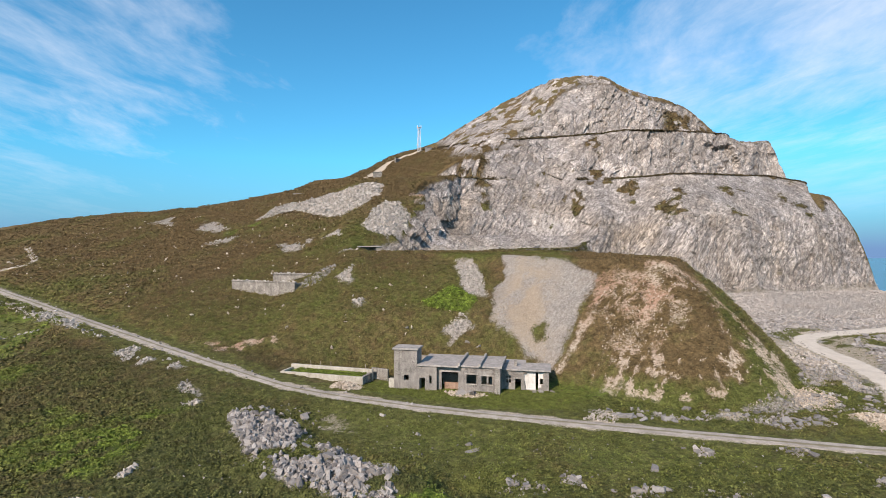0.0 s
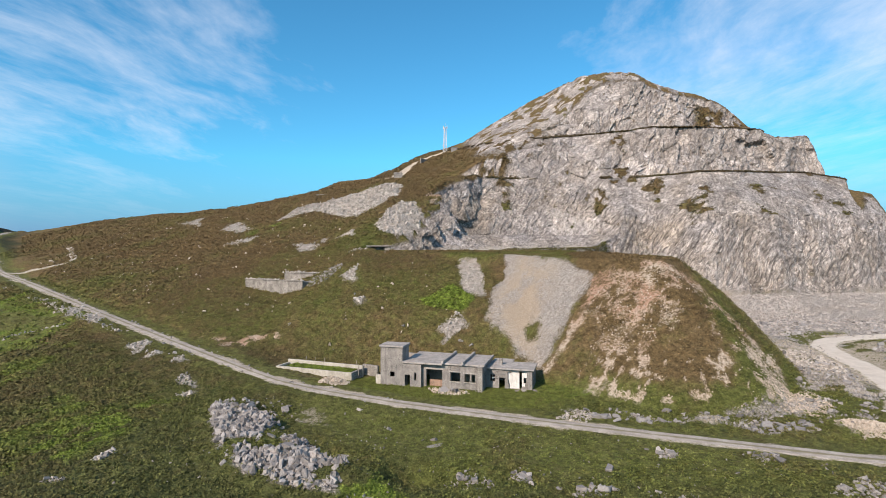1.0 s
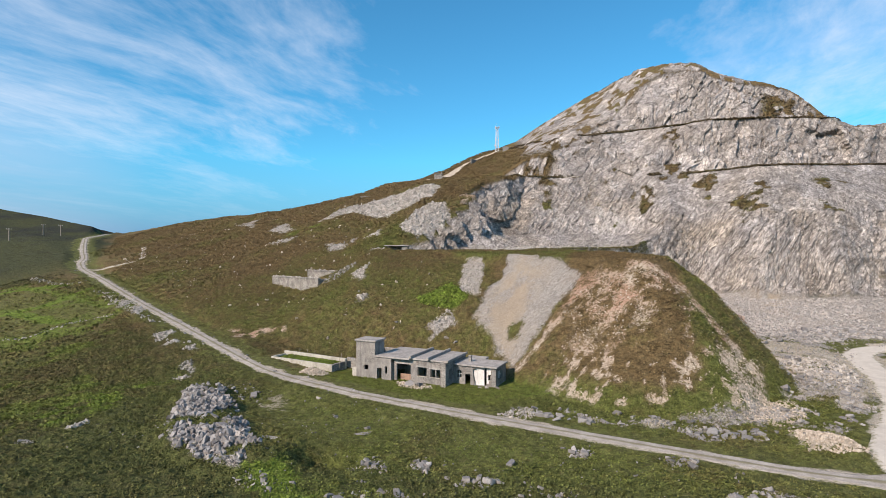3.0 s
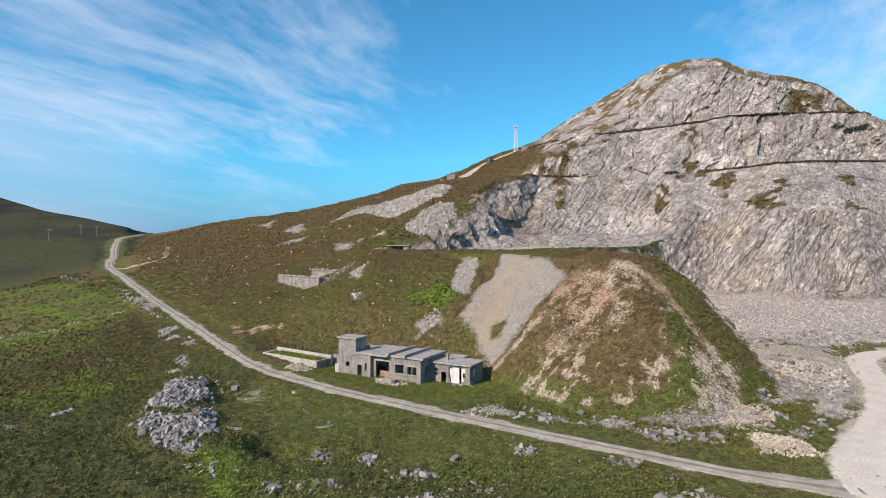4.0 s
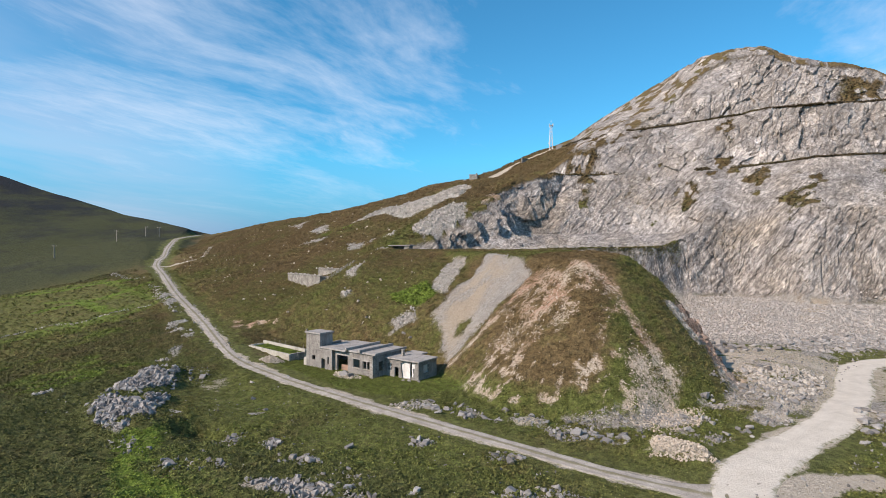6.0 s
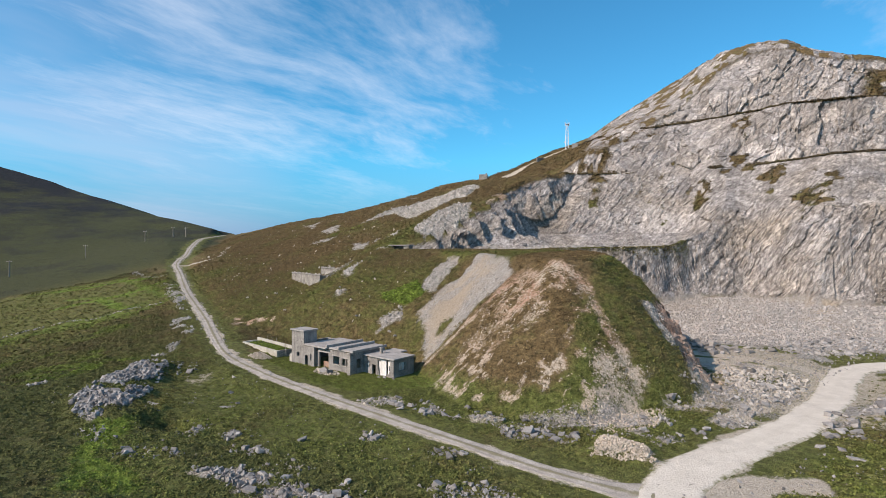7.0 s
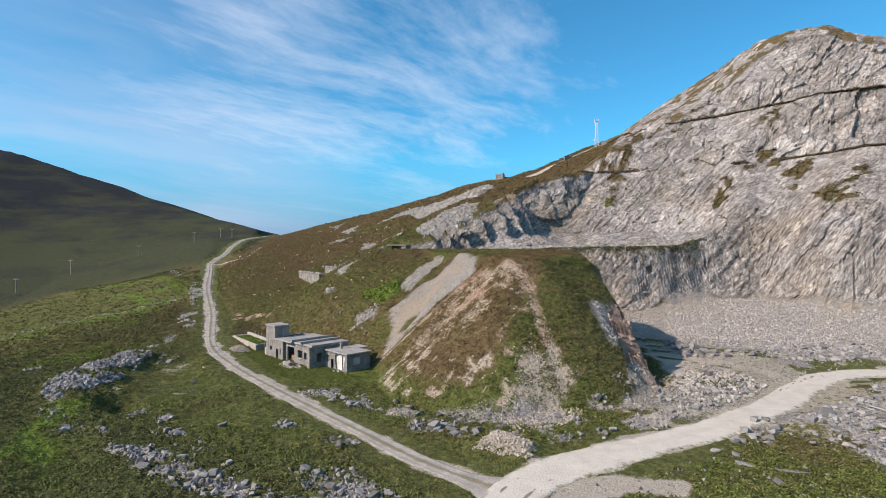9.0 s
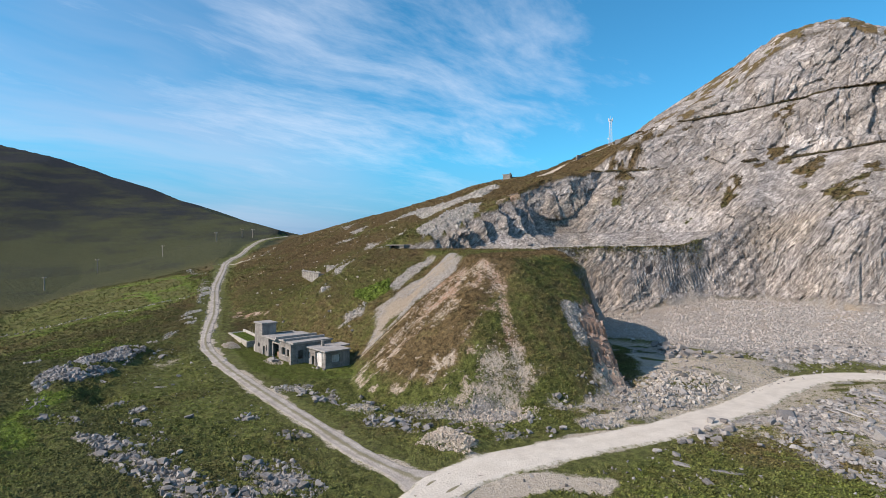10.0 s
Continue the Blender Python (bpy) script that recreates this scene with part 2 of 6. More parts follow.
    drop = curve(dm, [(0, 0), (12, 9.3), (24, 20.2), (60, 44)]) * (1 - flank) + curve(dm, [(0, 0), (6, 4.6), (12, 10.6), (17, 16.2), (21, 20.6), (60, 55)]) * flank
    back = smooth(y, 111, 120) * smooth(x, 40, 44)
    drop = drop * (1 - back) + curve(dm, [(0, 0), (5, 3.5), (7.5, 12), (9.5, 22), (60, 90)]) * back
    spoil = 20.0 + 1.2 * smooth(y, 105, 150) - drop
    edge = 0.66 * (x - 59) + 0.75 * (y - 106.5) + 0.25 * w2
    spoil = spoil - 3.4 * np.maximum(edge, 0) * smooth(x, 46, 52)
    mound = smooth(spoil - z, -0.2, 0.8)
    z = np.maximum(z, spoil)
    # ledges dug for the terrace walls
    z = z - 0.7 * np.exp(-(((x + 43 - 0.0 * y) / 12) ** 2 + ((y + 0.44 * (x + 43) - 124.5) / 3.6) ** 2))
    # a hollow with a bank beside the stone heap, and the dip in front of the bank
    z = z - 1.9 * np.exp(-(((x - 1.8) / 3.6) ** 2 + ((y - 51.8) / 2.6) ** 2)) + 1.5 * np.exp(-(((x + 2.2) / 2.6) ** 2 + ((y - 50.0) / 4.5) ** 2))
    z = z - 1.3 * np.exp(-(((x - 17 + 1.1 * (y - 40)) / 9.0) ** 2)) * (1 - smooth(y, 38, 45))
    # the far hill over the valley
    near_d, total, weight = 1e9, 0.0, 0.0
    for p, q in zip(RIDGE[:-1], RIDGE[1:]):
        fr, fz, _ = along(x, y, [p, q])
        share = (fr + 1.0) ** -6.0
        near_d, total, weight = np.minimum(near_d, fr), total + share * fz, weight + share
    far = total / weight - 0.235 * near_d + 5 * fbm(x, y, 150, 4, 31)
    z = np.where(x < -150, np.maximum(z, far * smooth(-x, 150, 260) + z * (1 - smooth(-x, 150, 260))), z)
    # the outer land falls to the sea
    out = np.maximum(np.maximum(np.abs(x) - 900, np.abs(y - 100) - 700), 0) + np.maximum(x - 230, 0) * 0.9
    z = np.maximum(z - 0.35 * out, -75)
    return z, rock * (1 - mound), mound, dc, tread


def road_mix(x, y, z):
    """Levels the land along both tracks."""
    for line, half in ((ROAD, 2.6), (SIDE, 3.2)):
        dist, zc, _ = along(x, y, line)
        k = 1 - smooth(dist, half + 0.3, half + 5.0)
        z = z * (1 - k) + zc * k
    return z


def steps(*spans):
    out = []
    for a, b, st in spans:
        out.append(np.arange(a, b - 1e-6, st))
    return np.concatenate(out)


GX = np.concatenate([steps((-4800, -900, 300), (-900, -280, 14), (-280, -75, 2.0), (-75, 112, 0.5), (112, 215, 0.8), (215, 300, 6), (300, 900, 60)), np.arange(900, 4801, 300)])
GY = np.concatenate([steps((-4800, -400, 400), (-400, 20, 14), (20, 40, 1.0), (40, 128, 0.42), (128, 142, 0.6), (142, 216, 0.33), (216, 300, 0.42), (300, 320, 0.6), (320, 336, 1.0), (336, 500, 8), (500, 900, 50)), np.arange(900, 4801, 300)])
XX, YY = np.meshgrid(GX, GY)
ZZ, ROCK, MOUND, COVED, TREAD = land(XX, YY)
SLOPE = np.hypot(np.gradient(ZZ, GX, axis=1), np.gradient(ZZ, GY, axis=0))
ROADS = np.minimum(along(XX, YY, ROAD)[0] - 1.7, along(XX, YY, SIDE)[0] - 3.0)
ZZ = road_mix(XX, YY, ZZ)


# ---- ground cover: where stones, soil, grass and heather lie ----
WX, WY = XX + 1.6 * fbm(XX, YY, 5, 4, 41) + 0.7 * fbm(XX, YY, 1.3, 2, 43), YY + 1.6 * fbm(XX, YY, 5, 4, 42) + 0.7 * fbm(XX, YY, 1.3, 2, 44)
NEAR = (np.abs(XX) < 320) & (np.abs(YY - 150) < 190)


def patch(poly, soft=0.8, grow=0.0):
    out = np.zeros(XX.shape)
    x0, x1 = min(p[0] for p in poly) - 12, max(p[0] for p in poly) + 12
    y0, y1 = min(p[1] for p in poly) - 12, max(p[1] for p in poly) + 12
    i0, i1, j0, j1 = np.searchsorted(GX, x0), np.searchsorted(GX, x1), np.searchsorted(GY, y0), np.searchsorted(GY, y1)
    cut = (slice(j0, j1), slice(i0, i1))
    out[cut] = 1 - smooth(inside(WX[cut], WY[cut], poly) - grow, -soft, soft)
    return out


SCREE_A = [(-64, 184), (-62, 198), (-52, 206), (-41, 211), (-30, 215), (-23, 209), (-23, 195), (-27, 178), (-33, 173), (-43, 182), (-53, 190)]
SCREE_B = [(-24, 158), (-23, 171), (-20, 182), (-15, 183), (-11, 170), (-11, 157), (-15, 150), (-20, 152)]
SMALL_SCREES = [[(-84, 181), (-86, 195), (-70, 178), (-73, 175)], [(-112, 202), (-105, 206), (-97, 192)], [(-74, 165), (-64, 170), (-67, 164)], [(-49, 158), (-40, 161), (-38, 154), (-45, 153)],
                [(-36, 158), (-31, 161), (-30, 155)], [(-27, 140), (-24, 143), (-22, 139)], [(-24, 121), (-21, 126), (-21, 118)], [(0, 103), (4, 106), (6, 102), (2, 100)], [(-20, 112), (-17, 114), (-17, 110)]]
FAN = [(14, 126), (20, 120), (26, 111), (30, 104), (29, 101), (26, 99), (24, 95), (21, 93), (18, 90.5), (15, 97), (10, 103), (11, 110), (13, 117)]
FAN_B = [(3, 129), (7, 127), (9, 118), (9.5, 110), (5, 111), (3, 121)]
TAN = [(17, 121), (23, 112), (20, 104), (19, 97), (17.5, 92), (14.5, 97), (10.5, 103), (12.5, 110)]
PILE = [(-27, 66), (-27, 70.5), (-22, 69), (-15, 62), (-8, 54), (-3, 48.5), (-5, 45), (-9, 46), (-17, 50), (-21, 56)]
PILE_B = [(17, 43.5), (22, 46), (33, 45.5), (43, 46.5), (49, 48), (50, 45), (42, 42), (27, 42)]
PILE_C = [(40, 50), (46, 54), (53, 52), (53, 49.5), (45, 48)]
TOE_ROCKS = [(18, 73), (26, 75.5), (40, 74), (47, 77), (57, 81), (62, 86), (66, 83), (63, 75), (54, 67.5), (43, 66.5), (40, 69), (28, 71)]
WALL_BITS = [[(-49, 93), (-46, 93), (-39, 83), (-34, 75), (-37, 75), (-41, 82)], [(-61, 98), (-58, 101), (-50, 93), (-53, 90)], [(-104, 127), (-97, 128), (-76, 114), (-75, 108), (-96, 121)], [(-33, 46), (-31, 54), (-29.5, 53), (-30, 46)]]
CREAM = [(34.5, 70), (37, 73), (40, 72), (40, 69.5), (37, 68)]
PIT_ROCKS = [(66, 103), (65, 114), (72, 119), (78, 114), (76, 104), (71, 95)]
SLABS = [(81, 94), (85, 104), (92, 120), (101, 131), (118, 136), (135, 130), (130, 96), (110, 82), (92, 82)]
MID_SLABS = [(74, 145), (75, 152), (84, 160), (98, 163), (112, 158), (108, 149), (88, 146)]
MOUND_SIDE = [(57, 83), (60, 94), (64, 102), (69, 104), (73, 98), (70, 87), (65, 77), (61, 76)]
PALE_HEAP = [(53, 64.5), (53, 70), (58, 69), (59.5, 65.5)]
BRACKEN = [(-4, 110), (2, 115), (7, 109.5), (4, 106.5), (-2, 107.5)]
FIELD = [(-166, 79), (-181, 113), (-143, 139), (-84, 115), (-80, 102), (-99, 82), (-109, 66)]
GREEN_LOW = [(-98, 116), (-84, 107), (-58, 91), (-43, 78), (-36, 70), (-39, 60), (-45, 48), (-70, 55), (-105, 70)]
LAWN = [(-18, 89), (-8, 89), (20, 88), (26, 82), (14, 73.5), (1, 76.5), (-12, 81)]
RED_SCAR = [(33.5, 100.5), (37.5, 99.5), (41, 96.5), (39.5, 94), (38.6, 91), (35.5, 88.8), (33, 87.6), (32, 90), (34, 93.5), (36, 96)]
PINK = [(49, 86.5), (53, 88), (56, 90), (55, 84), (51, 81), (48.5, 83)]
PALE_SCREE = [(50, 80), (55, 84), (59, 85), (58, 78), (54, 74), (50, 76)]
SPINE = [(38, 99.5, 0), (42, 97.5, 0), (45, 95, 0), (48.2, 91.9, 0), (51.5, 88.5, 0), (53, 86.4, 0)]
EAST_CLIFF = [(55.6, 103.8), (54.8, 108.8), (57, 110.5), (60.5, 108), (65, 104), (64, 99), (60.8, 98.2), (58.4, 101)]
EAST_STONE = [(53.4, 102.4), (55, 106), (56.4, 103.8), (58.6, 100.6), (58.5, 97.6), (56.2, 99.4)]
EAST_APRON = [(60.2, 99.5), (63.5, 103), (67.5, 101), (66, 96.5), (61.5, 94.5)]
FACE_SCAR = [(38, 235), (47, 235), (54, 231), (53, 223), (41, 221), (35, 228)]
FACE_SCAR_B = [(88, 198), (96, 199), (92, 182), (86, 177)]
FACE_WEED = [(54, 238), (59, 240), (63, 231), (61, 226), (56, 227)]
RIB_SCAR = [(-17, 200), (-15, 211), (-8, 203), (-5, 190), (-9, 184), (-13, 190)]
RAMP = [(-31, 226, 0), (-38, 252, 0), (-36, 275, 0), (-30, 303, 0), (-22, 312, 0), (-14, 313, 0)]
FIELD_PATHS = ([(-124, 101, 0), (-119, 111, 0), (-113, 118, 0), (-114.5, 131, 0)], [(-160, 118, 0), (-146, 125, 0), (-141, 132, 0), (-128, 136, 0)], [(-119, 111, 0), (-106, 108, 0), (-94, 104.5, 0)])
PIT_LANES = ([(58, 128, 0), (62, 128, 0), (67, 126.5, 0), (74, 125.5, 0), (80, 121.5, 0)], [(65, 84, 0), (69, 91, 0), (70.5, 96, 0), (69, 104, 0)], [(65.5, 61, 0), (68, 66.5, 0), (73, 67.5, 0)], [(96, 141, 0), (110, 146, 0), (140, 153, 0)])
BENCH_TRACK = [(-15, 144, 0), (-4, 148, 0), (12, 148, 0), (26, 146, 0), (36, 138, 0)]

n1, n2, n3 = fbm(XX, YY, 9, 4, 51), fbm(XX, YY, 3.0, 3, 52), fbm(XX, YY, 26, 3, 53)
flat_pit = smooth(inside(XX, YY, PIT), 3, -1) * smooth(YY + 10 * n1, 80, 96) * np.maximum(smooth(XX + 0.3 * (YY - 100), 62, 70), smooth(YY, 122, 130))
scree = np.maximum.reduce([patch(SCREE_A, 1.6), patch(SCREE_B, 1.2), patch(FAN, 1.5), patch(FAN_B, 1.3)] + [patch(p, 1.6) * smooth(n2 + 0.5 * n1, -0.28, 0.02) for p in SMALL_SCREES])
scree = np.maximum(scree, 0.9 * np.maximum(np.maximum(patch(PILE, 0.8), patch(PILE_B, 0.8)), patch(PILE_C, 0.8)) * smooth(n2, -0.35, 0.1))
scree = np.maximum(scree, 0.62 * np.maximum(patch(TOE_ROCKS, 1.5), patch(PIT_ROCKS)) * smooth(n2 + 0.5 * n1, -0.10, 0.16))
scree = np.maximum(scree, 0.95 * patch(SLABS, 2.0) * smooth(n2 + 0.8 * n1, -0.22, 0.04))
cove_floor = smooth(COVED, 1.0, -2.0) * smooth(YY, 146, 156)
scree = np.maximum(scree, cove_floor * smooth(n2 + n1, -0.3, 0.1))
talus = smooth(inside(XX, YY, PIT) + 2.5 * n1, 5.5, 2.5) * smooth(XX, 18, 24) * smooth(YY + 6 * n1, 140, 152) + smooth(XX, 95, 130) * smooth(YY, 120, 150) * flat_pit
talus = np.clip(talus, 0, 1)
scree = np.maximum(scree, talus * (0.55 + 0.45 * smooth(n1, -0.2, 0.1)))
scree = np.maximum(scree, flat_pit * 0.7 * smooth(n1 + 0.6 * n2, 0.05, 0.30))
flecks = smooth(fbm(XX, YY, 1.5, 3, 57, 0.75) + 0.7 * n1, -0.06, 0.22)
soil = np.maximum.reduce([0.46 * patch(RED_SCAR, 1.6) + 0.5 * patch(RED_SCAR, 1.4) * flecks, 0.52 * patch(PINK, 1.2) + 0.5 * patch(PINK, 1.6) * flecks, (0.55 + 0.45 * flecks) * (1 - smooth(along(WX, WY, SPINE)[0], 0.3, 1.7)), patch(EAST_CLIFF, 0.9)])
speck = flecks * (0.20 * smooth(ZZ, 8, 13) * (1 - smooth(ZZ, 17.0, 19.0)) + 0.50 * (1 - smooth(ZZ, 4, 8)) + 0.30) * (1 - smooth(0.723 * (XX - 42.5) + 0.69 * (YY - 97.5), 0.0, 3.0))
soil = np.maximum(soil, 1.3 * MOUND * speck * smooth(XX, 24, 30) * smooth(108 - YY, 0, 8) * (1 - smooth(XX, 50, 55)))
soil = np.maximum(soil, (0.35 + 0.5 * flecks) * patch([(30, 104), (28, 99), (25, 94.5), (18, 90), (18, 88.5), (23, 91), (27, 94), (31, 100)], 0.9))
soil = np.maximum(soil, 0.75 * flecks * patch([(23, 87), (31, 82), (37, 80.5), (41, 80), (40, 77), (31, 76.5), (24, 82)], 1.6))
scree = np.maximum(scree, 0.8 * patch(PALE_SCREE, 1.4) * smooth(n2 + 0.4 * n1, -0.25, 0.05))
scree = np.maximum(scree, 0.8 * patch(EAST_STONE, 0.7))
soil = np.maximum(soil, 0.85 * patch(EAST_APRON, 1.2))
scree = np.maximum(scree, 0.62 * patch(MID_SLABS, 2.0) * smooth(n2 + 0.5 * n1, -0.2, 0.1))
scree = np.maximum(scree, 0.60 * patch(MOUND_SIDE, 2.0) * smooth(n2 + 0.5 * n1, 0.0, 0.2))
scree = scree * (1 - 0.95 * patch([(7.5, 128), (13, 128), (13.5, 116), (11, 112.5), (9.5, 118)], 0.6)) * (1 - 0.8 * patch([(16.5, 100), (19.5, 99.5), (19, 96.5), (17, 96.5)], 0.8))
soil = np.where((MOUND > 0.5) & (patch(EAST_CLIFF, 0.9) < 0.3), np.minimum(soil, 0.80), soil)
tan = np.maximum(patch(TAN, 4.0) * smooth(n2 + 0.5 * n1, -0.35, 0.0), 0.18 * talus * smooth(n3, -0.1, 0.15))
soil = np.maximum(soil, 0.9 * (1 - smooth(along(WX, WY, RAMP)[0], 1.5, 3.0)))
soil = np.maximum(soil, 0.9 * (1 - smooth(along(WX, WY, BENCH_TRACK)[0], 0.6, 1.6)))
soil = np.maximum(soil, 0.7 * patch([(-50, 105), (-33, 106), (-32, 102), (-41, 100)], 1.0) * smooth(n2, -0.1, 0.2))
soil = np.maximum(soil, (1 - smooth(ROADS + 1.4 * n2, -0.5, 0.3)) * 0.7)
scree = np.maximum(scree, flat_pit * smooth(YY + 6 * n1, 139, 149))
for lane in PIT_LANES:
    soil = np.maximum(soil, 0.95 * (1 - smooth(along(WX, WY, lane)[0], 0.9, 2.6)))
soil = np.maximum(soil, flat_pit * 0.62 * smooth(n3 - 0.6 * n1 + 0.3 * n2, 0.02, 0.24) * (1 - smooth(YY, 138, 148)))
soil = np.maximum(soil, 0.85 * smooth(n2 + 0.5 * n1, -0.3, 0.0) * patch([(57, 126), (63, 114), (67, 104), (71, 110), (74, 122), (79, 125), (70, 130), (62, 131)], 2.0))
soil = np.maximum(soil, (0.4 + 0.5 * flecks) * patch([(60, 86), (62, 92), (66, 104), (72, 116), (64, 128), (62, 116), (63, 104), (72, 98), (69, 86)], 2.0))
soil = np.maximum(soil, patch(PALE_HEAP, 0.7))
soil = np.maximum(soil, 0.62 * patch(CREAM, 0.8))
for bit in WALL_BITS:
    scree = np.maximum(scree, 0.9 * patch(bit, 1.2) * smooth(n2, -0.25, 0.1))
soil = np.maximum(soil, 0.5 * patch([(-17, 73), (-13, 72), (-11, 66), (-15, 65)], 1.2) * flecks)
lush = np.maximum.reduce([patch(BRACKEN, 1.2), patch(GREEN_LOW, 4) * smooth(n1 + 0.6 * n3, 0.04, 0.28) * 0.55, 0.85 * patch([(-48, 61), (-46, 67), (-42, 72), (-38, 76), (-36, 72), (-35, 60), (-34, 50), (-39, 48)], 2.5) * smooth(n2 + 0.4 * n1, -0.22, 0.05), 0.12 * patch(FIELD, 2.5), 0.5 * patch(LAWN, 1.5)])
lush = np.maximum(lush, 0.30 * patch([(-14, 72), (8, 66), (36, 60), (40, 55), (30, 52), (8, 54), (-6, 62)], 6) * smooth(n1 + n3, -0.2, 0.1))
lush = np.maximum(lush, 0.34 * patch([(64, 48), (70, 60), (76, 76), (84, 90), (96, 88), (104, 60), (90, 36)], 3) * smooth(n1 + 0.5 * n2, -0.25, 0.1))
soil = np.maximum(soil, 0.75 * patch([(65, 50), (70, 59), (74, 64), (77, 58), (74, 47), (69, 46)], 2) * smooth(n2 + n1, -0.02, 0.18))
lush = np.maximum(lush, 0.95 * patch([(-6, 46.5), (-2, 49), (2, 47), (3, 44), (12, 40.5), (17, 37), (13, 34), (5, 38.5), (-2, 43)], 1.5) * smooth(n2 + 0.5 * n1, -0.3, 0.0))
lush = np.maximum(lush, 0.25 * patch([(3, 47), (12, 45), (22, 39), (36, 30), (24, 26), (2, 38)], 1.5))
for way in FIELD_PATHS:
    lush = np.maximum(lush, 0.8 * (1 - smooth(along(WX, WY, way)[0], 0.8, 3.0)))
for hedge in ([(-112, 68, 0), (-99, 83, 0), (-82, 103, 0), (-84, 115, 0)], [(-135, 110, 0), (-108, 116, 0), (-100, 128, 0)], [(-170, 112, 0), (-145, 136, 0), (-90, 116, 0)]):
    lush = np.maximum(lush, 0.55 * (1 - smooth(along(WX, WY, hedge)[0], 0.8, 2.8)))
lush = np.maximum(lush, 0.9 * patch([(-70, 172), (-58, 186), (-44, 184), (-48, 172), (-60, 162)], 3) * smooth(n1, -0.05, 0.2))
grass = np.maximum.reduce([patch(LAWN, 2), smooth(XX, -30, -12) * smooth(84 - YY + 3 * n1, 0, 6) * smooth(n1 + 0.5 * n3 + 0.35 * patch([(-14, 72), (8, 66), (36, 60), (40, 55), (30, 52), (8, 54), (-6, 62)], 6) - 0.5 * smooth(56 - YY, 0, 8), 0.08, 0.40), 0.65 * patch(FIELD, 3), 1 - smooth(ROADS + 3 * n2, 1.0, 5.0)])
grass = np.maximum(grass, flat_pit * 0.8)
lush = np.maximum(lush, 0.12 * flat_pit * smooth(n1 + 0.6 * n2, -0.15, 0.1))
grass = np.maximum(grass, 0.8 * np.maximum(patch(TOE_ROCKS, 3), patch(MOUND_SIDE, 3)) * smooth(n1 + 0.5 * n2, -0.2, 0.1))
lush = np.maximum(lush, 0.22 * np.maximum(patch(TOE_ROCKS, 3), patch(MOUND_SIDE, 3)) * smooth(n1, -0.1, 0.15))
shelf = smooth(0.8 - SLOPE, 0.0, 0.4) * smooth(n2 + n1, -0.02, 0.22)
tufts = np.maximum(smooth(n1 + 0.5 * n2, 0.32, 0.44) * smooth(1.4 - SLOPE, 0, 0.6), 0.9 * patch(FACE_WEED, 2.5) * smooth(n2 + 0.5 * n1, -0.1, 0.1))
tufts = np.maximum(tufts, 0.9 * patch([(-18, 244), (13, 258), (38, 266), (41, 262), (28, 256), (-8, 231)], 3.0) * smooth(n2 + 0.8 * n1, -0.22, 0.08))
tufts = np.maximum(tufts, 0.9 * patch([(108, 266), (121, 292), (146, 290), (140, 270)], 4.0) * smooth(n2 + 0.8 * n1, -0.2, 0.1))
lip = TREAD * smooth(n1 + 0.6 * n3, -0.5, -0.3)
rock = np.clip(ROCK * (1 - lip) * (1 - 0.8 * shelf * (1 - cove_floor)) * (1 - 0.9 * tufts), 0, 1) * (1 - flat_pit)
near_top = smooth(np.interp(XX, [p[0] for p in CREST], [p[1] for p in CREST]) - YY + 5 * n1, 3, 14)
crown = smooth(ZZ, 60, 74) * (1 - ROCK) * smooth(XX + 0.35 * (ZZ - 70), -6, 12) * smooth(YY, 225, 240)
crown = crown * smooth(n2 + 0.7 * n1 + 0.20 * near_top, -0.12, 0.10)
rock = np.maximum(rock, 0.95 * crown)
for scar_ in (FACE_SCAR, FACE_SCAR_B):
    bleach = patch(scar_, 3.5) * smooth(n2 + 0.6 * n1, -0.25, 0.08)
    tan = np.maximum(tan, bleach)
soil = np.maximum(soil, 0.75 * patch(RIB_SCAR, 2.0) * smooth(n2, -0.2, 0.1))
rock = np.maximum(rock, smooth(SLOPE, 1.7, 2.1) * smooth(XX, 44, 48) * MOUND * 0.5)
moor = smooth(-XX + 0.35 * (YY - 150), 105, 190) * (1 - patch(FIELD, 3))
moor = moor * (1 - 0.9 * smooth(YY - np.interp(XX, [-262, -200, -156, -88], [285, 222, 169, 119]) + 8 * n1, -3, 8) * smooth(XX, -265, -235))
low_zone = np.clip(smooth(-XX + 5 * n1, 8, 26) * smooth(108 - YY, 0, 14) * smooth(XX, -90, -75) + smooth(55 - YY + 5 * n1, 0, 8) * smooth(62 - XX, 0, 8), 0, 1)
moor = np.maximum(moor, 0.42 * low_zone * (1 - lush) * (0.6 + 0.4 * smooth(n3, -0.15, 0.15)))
verd = np.clip(0.5 + 0.24 * smooth(88 - YY + 6 * n1, 0, 10) * smooth(XX + 4 * n1, -62, -30) + 0.2 * smooth(95 - YY, 0, 20) * (1 - smooth(XX, -62, -30)) + 0.22 * smooth(XX, 38, 46) * MOUND + 0.25 * smooth(ZZ, 18, 20) * MOUND + 0.15 * smooth(90 - YY, 0, 12) * smooth(XX, -30, -5) - 0.25 * smooth(ZZ, 8, 22) * (1 - smooth(XX, -70, -30)) - 0.3 * smooth(ZZ, 34, 48) - 0.5 * soil * MOUND - 0.75 * (MOUND * smooth(XX, 26, 30) * (1 - smooth(XX, 43, 48)) * smooth(ZZ, 1, 4)), 0, 1)

